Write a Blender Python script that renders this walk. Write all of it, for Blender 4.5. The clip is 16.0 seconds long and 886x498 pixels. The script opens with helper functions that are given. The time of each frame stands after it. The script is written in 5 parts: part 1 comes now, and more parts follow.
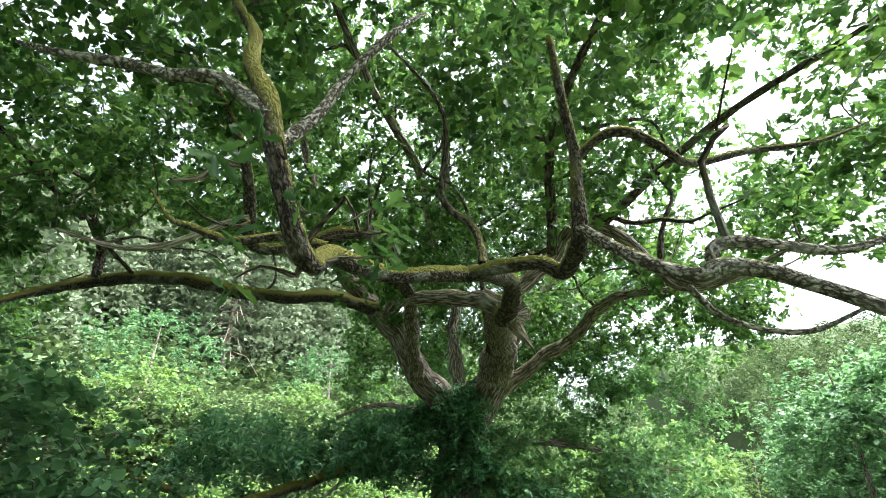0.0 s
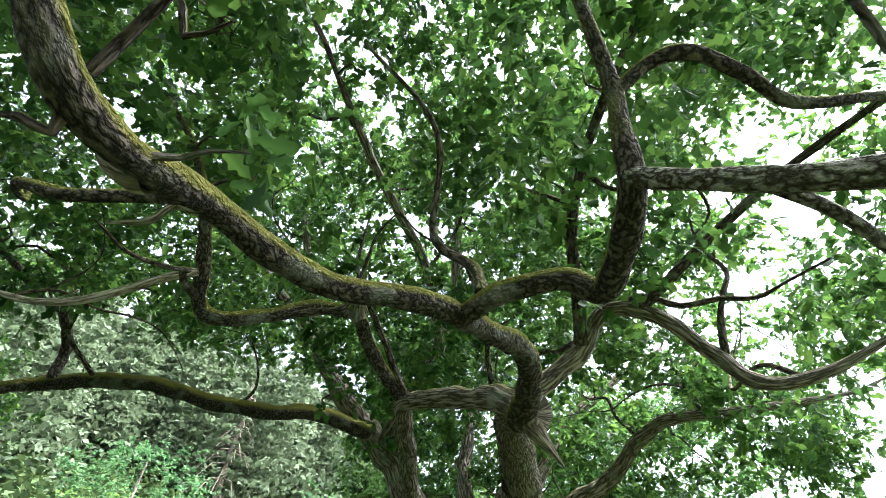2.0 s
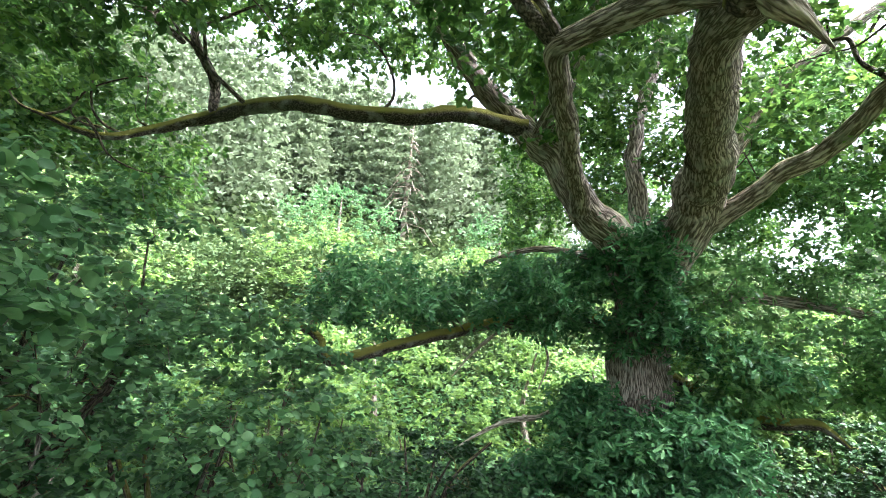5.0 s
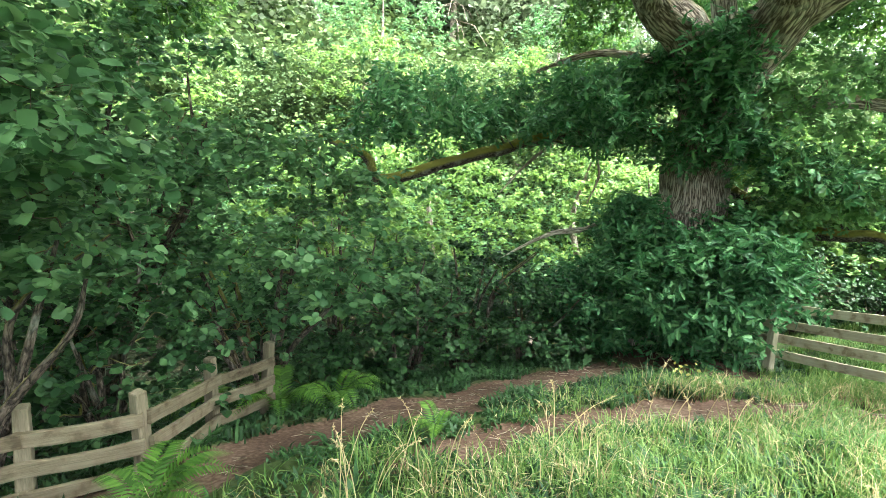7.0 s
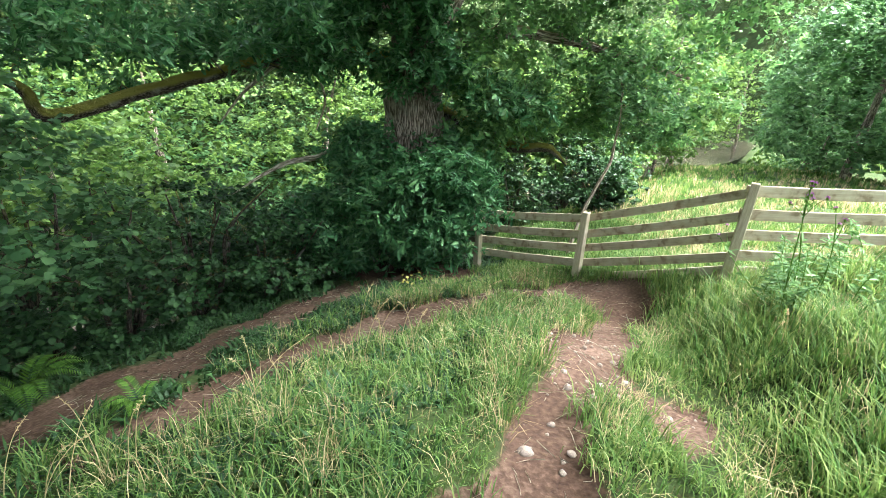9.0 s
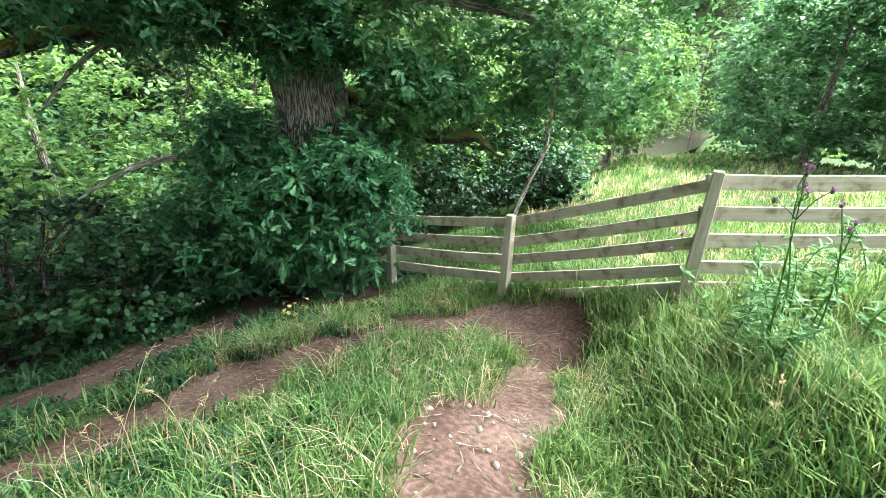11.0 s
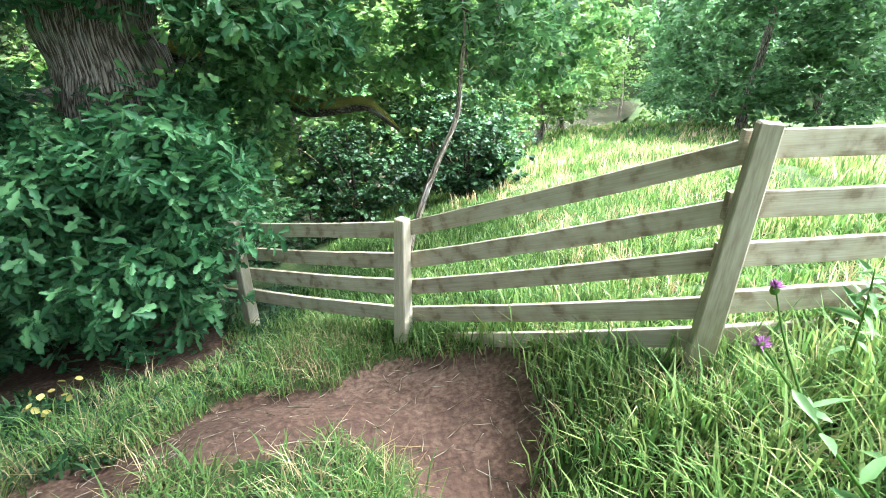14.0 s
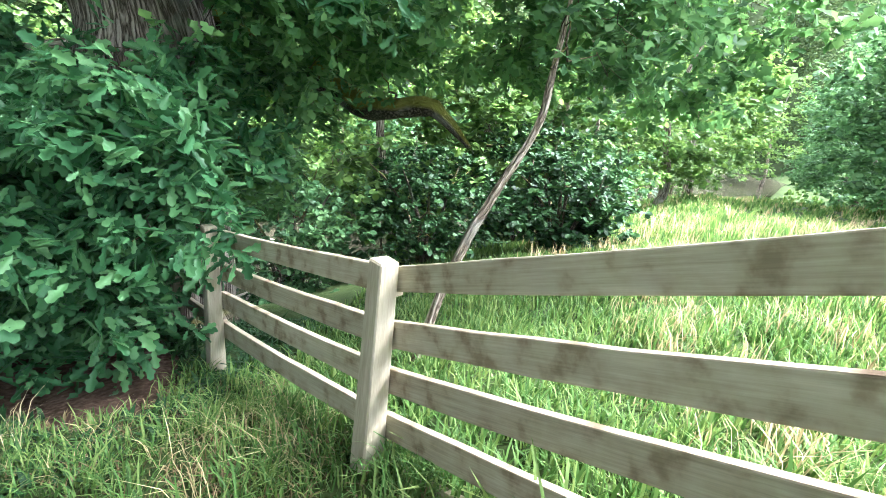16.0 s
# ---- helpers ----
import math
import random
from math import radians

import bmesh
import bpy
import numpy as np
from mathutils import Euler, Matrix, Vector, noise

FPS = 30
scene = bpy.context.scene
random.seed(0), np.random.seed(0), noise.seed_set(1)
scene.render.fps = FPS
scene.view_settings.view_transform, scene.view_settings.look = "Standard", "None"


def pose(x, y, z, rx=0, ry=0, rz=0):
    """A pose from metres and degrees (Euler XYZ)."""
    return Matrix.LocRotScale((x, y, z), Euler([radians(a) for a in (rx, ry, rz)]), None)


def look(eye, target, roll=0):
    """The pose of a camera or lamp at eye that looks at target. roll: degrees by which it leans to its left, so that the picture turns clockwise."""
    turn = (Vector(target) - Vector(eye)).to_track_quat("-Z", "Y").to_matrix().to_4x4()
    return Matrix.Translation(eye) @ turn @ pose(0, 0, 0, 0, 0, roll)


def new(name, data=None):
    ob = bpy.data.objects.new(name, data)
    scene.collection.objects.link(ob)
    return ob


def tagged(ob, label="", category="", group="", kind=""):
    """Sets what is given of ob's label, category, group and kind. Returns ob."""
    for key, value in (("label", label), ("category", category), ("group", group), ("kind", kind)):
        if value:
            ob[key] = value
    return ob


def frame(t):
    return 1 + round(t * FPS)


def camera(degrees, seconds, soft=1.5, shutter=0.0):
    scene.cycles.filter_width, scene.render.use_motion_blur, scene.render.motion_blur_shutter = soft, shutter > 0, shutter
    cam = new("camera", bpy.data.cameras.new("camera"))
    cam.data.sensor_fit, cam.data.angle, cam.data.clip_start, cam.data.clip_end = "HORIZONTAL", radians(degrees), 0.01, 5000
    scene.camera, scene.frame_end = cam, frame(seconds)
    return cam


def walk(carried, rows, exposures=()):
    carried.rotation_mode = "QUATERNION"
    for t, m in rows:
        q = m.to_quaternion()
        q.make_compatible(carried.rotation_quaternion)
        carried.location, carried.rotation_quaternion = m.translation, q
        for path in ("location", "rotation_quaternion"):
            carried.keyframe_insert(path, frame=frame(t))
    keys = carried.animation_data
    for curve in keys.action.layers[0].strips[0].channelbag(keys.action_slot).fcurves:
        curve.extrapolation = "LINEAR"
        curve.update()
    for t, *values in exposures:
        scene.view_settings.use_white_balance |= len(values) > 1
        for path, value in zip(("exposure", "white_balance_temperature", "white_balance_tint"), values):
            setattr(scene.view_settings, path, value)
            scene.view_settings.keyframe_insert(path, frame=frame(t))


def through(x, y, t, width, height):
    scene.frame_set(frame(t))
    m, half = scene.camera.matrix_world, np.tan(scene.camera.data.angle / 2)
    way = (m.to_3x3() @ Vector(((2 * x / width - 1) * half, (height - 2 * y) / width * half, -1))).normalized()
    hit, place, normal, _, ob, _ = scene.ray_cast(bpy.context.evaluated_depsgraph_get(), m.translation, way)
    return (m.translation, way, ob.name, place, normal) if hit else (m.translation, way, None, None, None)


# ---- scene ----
cam = camera(85.2, 16.0, soft=0.9)
PATH = [
    (0, (-1.166, -10.039, 2.467), (-1.522, -8.287, 3.365), 0.9),
    (0.5, (-1.252, -9.694, 2.457), (-1.571, -7.986, 3.448), -0.7),
    (1, (-1.204, -9.352, 2.461), (-1.454, -7.75, 3.632), -0.1),
    (1.5, (-1.128, -9.051, 2.505), (-1.427, -7.535, 3.774), 2.4),
    (2, (-1.211, -8.753, 2.484), (-1.598, -7.343, 3.849), 4.4),
    (2.5, (-1.269, -8.404, 2.453), (-1.777, -6.998, 3.781), 4.5),
    (3, (-1.275, -8.054, 2.415), (-1.998, -6.646, 3.637), 4.8),
    (3.5, (-1.468, -7.808, 2.38), (-2.33, -6.359, 3.455), 4.3),
    (4, (-1.567, -7.654, 2.361), (-2.531, -6.134, 3.232), 4.5),
    (4.5, (-1.587, -7.534, 2.357), (-2.61, -5.931, 2.978), 4.3),
    (5, (-1.602, -7.472, 2.33), (-2.647, -5.812, 2.723), 4.5),
    (5.2, (-1.612, -7.457, 2.335), (-2.663, -5.783, 2.639), 4.4),
    (7.3, (-1.475, -7.378, 2.597), (-2.666, -5.846, 2.115), 3.1),
    (7.5, (-1.371, -7.353, 2.663), (-2.563, -5.833, 2.143), 3.0),
    (8, (-1.239, -7.322, 2.755), (-2.202, -5.674, 2.16), 4.1),
    (8.5, (-1.103, -7.336, 2.83), (-1.685, -5.538, 2.176), 4.7),
    (9, (-0.898, -7.184, 2.848), (-1.212, -5.334, 2.154), 3.8),
    (9.2, (-0.812, -7.064, 2.846), (-1.06, -5.208, 2.142), 3.0),
    (11.3, (-0.191, -5.224, 2.539), (-0.358, -3.354, 1.849), 2.6),
    (11.5, (-0.179, -5.077, 2.551), (-0.316, -3.201, 1.871), 2.2),
    (12, (-0.051, -4.681, 2.429), (-0.117, -2.786, 1.792), 1.5),
    (12.5, (0.051, -4.366, 2.413), (0.053, -2.467, 1.784), 1.8),
    (13, (0.017, -3.971, 2.297), (0.093, -2.082, 1.645), 2.3),
    (13.5, (0.163, -3.628, 2.146), (0.259, -1.759, 1.439), 2.2),
    (14, (0.219, -3.29, 2.117), (0.264, -1.438, 1.364), 1.2),
    (14.5, (0.283, -2.933, 2.046), (0.315, -1.083, 1.288), 2.2),
    (15, (0.478, -2.558, 1.924), (0.483, -0.708, 1.165), 2.6),
    (15.5, (0.524, -2.169, 1.771), (0.462, -0.301, 1.059), 4.0),
    (16, (0.578, -1.731, 1.667), (0.205, 0.136, 1.058), 7.2),
]
walk(cam, [(t, look(e, g, r)) for t, e, g, r in PATH], [(0.0, 2.4, 5850, 15), (2.0, 2.4, 5700, 15), (3.5, 2.75, 5550, 20), (5, 3.1, 5750, 20), (7.4, 3.3, 6050, 8), (8, 3.4, 6000, 10), (9, 2.65, 5900, 14), (12.5, 2.8, 5450, 13), (14.5, 3.05, 5500, 15), (16, 3.05, 5550, 17)])

# ---- light ----
world = bpy.data.worlds.new("sky")
scene.world = world
world.use_nodes = True
wn = world.node_tree
bg = wn.nodes["Background"]
sky = wn.nodes.new("ShaderNodeTexSky")
sky.sky_type, sky.sun_disc = "NISHITA", False
sky.sun_elevation, sky.sun_rotation = radians(60), radians(74)
sky.air_density, sky.dust_density, sky.ozone_density = 1.0, 6.0, 0.4
veil = wn.nodes.new("ShaderNodeHueSaturation")
veil.inputs["Saturation"].default_value, veil.inputs["Value"].default_value = 0.3, 1.25
wn.links.new(sky.outputs[0], veil.inputs["Color"])
wn.links.new(veil.outputs[0], bg.inputs[0])
bg.inputs[1].default_value = 0.135
sun = new("sun", bpy.data.lights.new("sun", "SUN"))
sun.data.energy, sun.data.angle, sun.data.color = 3.6, radians(22), (1.0, 0.96, 0.87)
SUN_FROM = Vector((math.sin(radians(74)) * math.cos(radians(60)), math.cos(radians(74)) * math.cos(radians(60)), math.sin(radians(60))))
sun.matrix_world = look(tuple(SUN_FROM * 60), (0, 0, 0))

rng = np.random.default_rng(7)


# ---- materials ----
def material(name):
    m = bpy.data.materials.new(name)
    m.use_nodes = True
    nt = m.node_tree
    nt.nodes.clear()
    out = nt.nodes.new("ShaderNodeOutputMaterial")
    return m, nt, out


def node(nt, kind, links=None, **props):
    n = nt.nodes.new(kind)
    for k, v in props.items():
        if k in n.inputs:
            n.inputs[k].default_value = v
    for key, sock in (links or {}).items():
        nt.links.new(sock, n.inputs[key])
    return n


def ramp(nt, fac, stops):
    r = nt.nodes.new("ShaderNodeValToRGB")
    while len(r.color_ramp.elements) < len(stops):
        r.color_ramp.elements.new(0.5)
    for e, (p, c) in zip(r.color_ramp.elements, stops):
        e.position, e.color = p, (*c, 1)
    nt.links.new(fac, r.inputs[0])
    return r.outputs[0]


def leaf_material(name, dark, mid, light, through=0.35, gloss=0.45):
    """Thin leaf: colour varies leaf by leaf and in patches; some light passes through."""
    dark, light = tuple(c * 0.6 for c in dark), tuple(c * 1.25 for c in light)
    m, nt, out = material(name)
    geo = node(nt, "ShaderNodeNewGeometry")
    nz = node(nt, "ShaderNodeTexNoise", {"Vector": geo.outputs["Position"]}, Scale=0.7, Detail=3.0)
    add = node(nt, "ShaderNodeMath", {0: geo.outputs["Random Per Island"], 1: nz.outputs[0]})
    half = node(nt, "ShaderNodeMath", {0: add.outputs[0]})
    half.operation = "MULTIPLY"
    half.inputs[1].default_value = 0.55
    col = ramp(nt, half.outputs[0], [(0.1, dark), (0.5, mid), (0.95, light)])
    fine = node(nt, "ShaderNodeTexNoise", {"Vector": geo.outputs["Position"]}, Scale=55.0, Detail=2.0)
    bump = node(nt, "ShaderNodeBump", {"Height": fine.outputs[0]}, Strength=0.25, Distance=0.01)
    p = node(nt, "ShaderNodeBsdfPrincipled", {"Base Color": col, "Normal": bump.outputs[0]}, Roughness=gloss)
    p.inputs["Specular IOR Level"].default_value = 0.18
    hsv = node(nt, "ShaderNodeHueSaturation", {"Color": col}, Hue=0.485, Saturation=1.05, Value=1.6)
    tr = node(nt, "ShaderNodeBsdfTranslucent", {"Color": hsv.outputs[0]})
    mix = node(nt, "ShaderNodeMixShader", {1: p.outputs[0], 2: tr.outputs[0]})
    mix.inputs[0].default_value = through
    nt.links.new(mix.outputs[0], out.inputs[0])
    return m


def bark_material(name, dark, pale, moss=0.5, ridge=14.0, along=0.3):
    """Furrowed bark along the limb, with lichen patches and moss on the upper side."""
    m, nt, out = material(name)
    uv = node(nt, "ShaderNodeUVMap")
    uv.uv_map = "bark"
    geo = node(nt, "ShaderNodeNewGeometry")
    mp = node(nt, "ShaderNodeMapping", {"Vector": uv.outputs[0]})
    mp.inputs["Scale"].default_value = (ridge, ridge * along, 1)
    warp = node(nt, "ShaderNodeTexNoise", {"Vector": geo.outputs["Position"]}, Scale=5.0, Detail=3.0)
    wv = node(nt, "ShaderNodeVectorMath", {0: warp.outputs["Color"]})
    wv.operation = "SCALE"
    wv.inputs["Scale"].default_value = 0.7
    ad = node(nt, "ShaderNodeVectorMath", {0: mp.outputs[0], 1: wv.outputs[0]})
    ridged = node(nt, "ShaderNodeTexNoise", {"Vector": ad.outputs[0]}, Scale=0.75, Detail=3.5)
    mid = node(nt, "ShaderNodeMath", {0: ridged.outputs[0]})
    mid.operation = "SUBTRACT"
    mid.inputs[1].default_value = 0.5
    crack = node(nt, "ShaderNodeMath", {0: mid.outputs[0]})
    crack.operation = "ABSOLUTE"
    vo = node(nt, "ShaderNodeMath", {0: crack.outputs[0]})
    vo.operation = "MULTIPLY"
    vo.inputs[1].default_value = 3.0
    nz = node(nt, "ShaderNodeTexNoise", {"Vector": geo.outputs["Position"]}, Scale=38.0, Detail=5.0)
    hgt = node(nt, "ShaderNodeMath", {0: vo.outputs[0], 1: nz.outputs[0]})
    hgt.operation = "MULTIPLY_ADD"
    hgt.inputs[2].default_value = 0.0
    h2 = node(nt, "ShaderNodeMath", {0: hgt.outputs[0], 1: vo.outputs[0]})
    col = ramp(nt, h2.outputs[0], [(0.0, tuple(c * 0.35 for c in dark)), (0.18, dark), (0.6, pale)])
    big = node(nt, "ShaderNodeTexNoise", {"Vector": geo.outputs["Position"]}, Scale=4.0, Detail=4.0)
    lich = ramp(nt, big.outputs[0], [(0.55, (0, 0, 0)), (0.68, (0.55, 0.55, 0.55))])
    c2 = node(nt, "ShaderNodeMix", {0: lich, 6: col})
    c2.data_type = "RGBA"
    nt.links.new(lich, c2.inputs[0])
    nt.links.new(col, c2.inputs[6])
    c2.inputs[7].default_value = (0.30, 0.31, 0.25, 1)
    sep = node(nt, "ShaderNodeSeparateXYZ", {0: geo.outputs["Normal"]})
    ms = node(nt, "ShaderNodeTexNoise", {"Vector": geo.outputs["Position"]}, Scale=2.2, Detail=5.0)
    mm = node(nt, "ShaderNodeMath", {0: sep.outputs[2], 1: ms.outputs[0]})
    mk = node(nt, "ShaderNodeMapRange", {0: mm.outputs[0]})
    mk.inputs[1].default_value, mk.inputs[2].default_value = 0.75 - 0.6 * moss + 0.3 * (moss < 0.5), 1.15 - 0.6 * moss + 0.3 * (moss < 0.5)
    mk.inputs[4].default_value = min(1.0, moss * 1.6)
    c3 = node(nt, "ShaderNodeMix")
    c3.data_type = "RGBA"
    nt.links.new(mk.outputs[0], c3.inputs[0])
    nt.links.new(c2.outputs[2], c3.inputs[6])
    c3.inputs[7].default_value = (0.21, 0.205, 0.04, 1)
    bump = node(nt, "ShaderNodeBump", {"Height": h2.outputs[0]}, Strength=0.9, Distance=0.03)
    p = node(nt, "ShaderNodeBsdfPrincipled", {"Base Color": c3.outputs[2], "Normal": bump.outputs[0]}, Roughness=0.9)
    p.inputs["Specular IOR Level"].default_value = 0.2
    nt.links.new(p.outputs[0], out.inputs[0])
    return m


def rough_material(name, stops, scale=3.0, fine=40.0, bump=0.4, dist=0.02, rough=0.85, stretch=(1, 1, 1), island=False, grain=False):
    """Noise-coloured rough surface with two scales of variation."""
    m, nt, out = material(name)
    tc = node(nt, "ShaderNodeTexCoord")
    src = tc.outputs["Object"]
    if grain:
        uvm = node(nt, "ShaderNodeUVMap")
        uvm.uv_map = "grain"
        src = uvm.outputs[0]
    mp = node(nt, "ShaderNodeMapping", {"Vector": src})
    mp.inputs["Scale"].default_value = stretch
    a = node(nt, "ShaderNodeTexNoise", {"Vector": mp.outputs[0]}, Scale=scale, Detail=5.0)
    b = node(nt, "ShaderNodeTexNoise", {"Vector": mp.outputs[0]}, Scale=fine, Detail=4.0)
    s = node(nt, "ShaderNodeMath", {0: a.outputs[0], 1: b.outputs[0]})
    if island:
        geo = node(nt, "ShaderNodeNewGeometry")
        oi = node(nt, "ShaderNodeObjectInfo")
        r = node(nt, "ShaderNodeMath", {0: geo.outputs["Random Per Island"], 1: oi.outputs["Random"]})
        r2 = node(nt, "ShaderNodeMath", {0: r.outputs[0]})
        r2.operation = "MULTIPLY"
        r2.inputs[1].default_value = 0.3
        s = node(nt, "ShaderNodeMath", {0: s.outputs[0], 1: r2.outputs[0]})
    h = node(nt, "ShaderNodeMath", {0: s.outputs[0]})
    h.operation = "MULTIPLY"
    h.inputs[1].default_value = 0.5 if not island else 0.42
    col = ramp(nt, h.outputs[0], stops)
    if grain:
        # damp blotches and mud specks on the boards
        wn = node(nt, "ShaderNodeTexNoise", {"Vector": tc.outputs["Object"]}, Scale=9.0, Detail=7.0)
        wear = ramp(nt, wn.outputs[0], [(0.34, (0.45, 0.38, 0.31)), (0.46, (0.88, 0.85, 0.82)), (0.60, (1, 1, 1))])
        kp = node(nt, "ShaderNodeMapping", {"Vector": src})
        kp.inputs["Scale"].default_value = (1.6, 5.5, 1)
        kn = node(nt, "ShaderNodeTexVoronoi", {"Vector": kp.outputs[0]}, Scale=1.0)
        dark = ramp(nt, kn.outputs["Distance"], [(0.03, (0.35, 0.27, 0.2)), (0.10, (1, 1, 1))])
        mul = node(nt, "ShaderNodeMix")
        mul.data_type, mul.blend_type = "RGBA", "MULTIPLY"
        mul.inputs[0].default_value = 0.9
        nt.links.new(col, mul.inputs[6])
        nt.links.new(dark, mul.inputs[7])
        stain = node(nt, "ShaderNodeMix")
        stain.data_type, stain.blend_type = "RGBA", "MULTIPLY"
        stain.inputs[0].default_value = 0.85
        nt.links.new(mul.outputs[2], stain.inputs[6])
        nt.links.new(wear, stain.inputs[7])
        col = stain.outputs[2]
    bp = node(nt, "ShaderNodeBump", {"Height": s.outputs[0]}, Strength=bump, Distance=dist)
    p = node(nt, "ShaderNodeBsdfPrincipled", {"Base Color": col, "Normal": bp.outputs[0]}, Roughness=rough)
    p.inputs["Specular IOR Level"].default_value = 0.25
    nt.links.new(p.outputs[0], out.inputs[0])
    return m


M_OAK = leaf_material("oak_leaf", (0.024, 0.065, 0.018), (0.05, 0.12, 0.03), (0.11, 0.20, 0.042), 0.42)
M_OAKLOW = leaf_material("oak_leaf_low", (0.024, 0.082, 0.034), (0.05, 0.15, 0.056), (0.11, 0.23, 0.085), 0.3, 0.4)
# oak leaf for the boughs, lightened in colour to offset the crown's shade
M_OAKMID = leaf_material("oak_leaf_lightened", (0.038, 0.105, 0.038), (0.08, 0.185, 0.06), (0.15, 0.27, 0.09), 0.45, 0.45)
# shade under the oak is put into this darkened leaf colour
M_SHADE = leaf_material("shade_dark_leaf", (0.010, 0.032, 0.010), (0.020, 0.060, 0.018), (0.045, 0.10, 0.03), 0.15, 0.5)
M_HAZEL = leaf_material("hazel_leaf", (0.03, 0.085, 0.035), (0.06, 0.145, 0.055), (0.12, 0.22, 0.085), 0.38)
# lightened colour replaces sunlight that misses the hedge's near face
M_HEDGE = leaf_material("hedge_leaf_lightened", (0.05, 0.12, 0.045), (0.09, 0.195, 0.075), (0.15, 0.26, 0.10), 0.38)
M_BRIGHT = leaf_material("sycamore_leaf", (0.045, 0.10, 0.03), (0.09, 0.175, 0.045), (0.16, 0.25, 0.065), 0.42)
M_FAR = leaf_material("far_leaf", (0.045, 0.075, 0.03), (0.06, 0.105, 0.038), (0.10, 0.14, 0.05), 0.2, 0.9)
# needle colour paled so that distance haze is painted into it
M_PINE = leaf_material("hazed_pine_needle", (0.14, 0.17, 0.10), (0.12, 0.16, 0.09), (0.12, 0.165, 0.09), 0.25, 0.9)
M_GRASS = leaf_material("grass_blade", (0.035, 0.095, 0.022), (0.085, 0.18, 0.042), (0.21, 0.27, 0.085), 0.35, 0.5)
M_STRAW = leaf_material("dry_stalk", (0.28, 0.22, 0.10), (0.40, 0.33, 0.17), (0.55, 0.46, 0.27), 0.25, 0.7)
M_THATCH = leaf_material("withered_grass", (0.07, 0.05, 0.025), (0.14, 0.105, 0.05), (0.26, 0.21, 0.11), 0.2, 0.7)
M_FERN = leaf_material("fern_frond", (0.03, 0.09, 0.015), (0.06, 0.14, 0.02), (0.10, 0.20, 0.03), 0.35)
M_HERB = leaf_material("herb_leaf", (0.06, 0.15, 0.045), (0.11, 0.22, 0.075), (0.18, 0.30, 0.12), 0.3, 0.45)
M_BARK = bark_material("oak_bark", (0.13, 0.105, 0.08), (0.43, 0.37, 0.30), 0.3, 38.0, 0.12)
M_MOSSBARK = bark_material("mossy_bark", (0.04, 0.032, 0.025), (0.15, 0.125, 0.095), 0.8, 50.0, 0.6)
M_LICHEN = bark_material("lichened_bark", (0.10, 0.085, 0.06), (0.42, 0.40, 0.33), 0.3, 48.0, 0.6)
M_DEAD = bark_material("dead_wood", (0.20, 0.16, 0.115), (0.46, 0.40, 0.31), 0.1, 40.0, 0.12)
M_BLEACH = bark_material("bleached_wood", (0.34, 0.29, 0.22), (0.62, 0.56, 0.46), 0.05, 40.0, 0.12)
M_TWIG = bark_material("twig_bark", (0.05, 0.04, 0.03), (0.15, 0.12, 0.09), 0.4, 40.0)
SAWN = [(0.28, (0.21, 0.175, 0.115)), (0.5, (0.37, 0.33, 0.225)), (0.75, (0.51, 0.465, 0.33))]
M_RAIL = rough_material("sawn_timber", SAWN, 1.1, 5.0, 0.35, 0.004, 0.8, (1.2, 30, 1), True, True)
M_POST = rough_material("sawn_post", SAWN, 2.0, 12.0, 0.35, 0.004, 0.8, (9, 9, 1), True)
GREY = [(0.3, (0.06, 0.052, 0.032)), (0.5, (0.12, 0.105, 0.064)), (0.75, (0.20, 0.175, 0.115))]
M_OLDRAIL = rough_material("weathered_timber", GREY, 1.2, 6.0, 0.6, 0.008, 0.9, (1.2, 26, 1), True, True)
M_OLDPOST = rough_material("weathered_post", GREY, 2.0, 12.0, 0.6, 0.008, 0.9, (9, 9, 1), True)
M_STONE = rough_material("pale_stone", [(0.3, (0.14, 0.115, 0.09)), (0.55, (0.28, 0.235, 0.19)), (0.8, (0.42, 0.37, 0.31))], 4.0, 45.0, 0.4, 0.01, 0.85, (1, 1, 1), True)
M_PETAL = leaf_material("thistle_petal", (0.16, 0.05, 0.15), (0.30, 0.11, 0.27), (0.46, 0.22, 0.42), 0.2)
M_YELLOW = leaf_material("yellow_leaf", (0.26, 0.22, 0.05), (0.38, 0.33, 0.09), (0.48, 0.44, 0.16), 0.3)


# ---- building helpers ----
def part(name, data, mat, parent=None, label="", kind=""):
    """Links a mesh (or bmesh) as one object under a thing."""
    if isinstance(data, bmesh.types.BMesh):
        me = bpy.data.meshes.new(name)
        data.to_mesh(me)
        data.free()
    else:
        me = data
    if mat and not me.materials:
        me.materials.append(mat)
    ob = new(name, me)
    if parent:
        ob.parent = parent
        ob.matrix_parent_inverse = parent.matrix_basis.inverted()
    tagged(ob, label=label, kind=kind)
    return ob


def thing(name, at, label, category, group="", kind=""):
    e = new(name)
    e.empty_display_size = 0.2
    e.matrix_basis = Matrix.Translation(at)
    return tagged(e, label, category, group, kind)


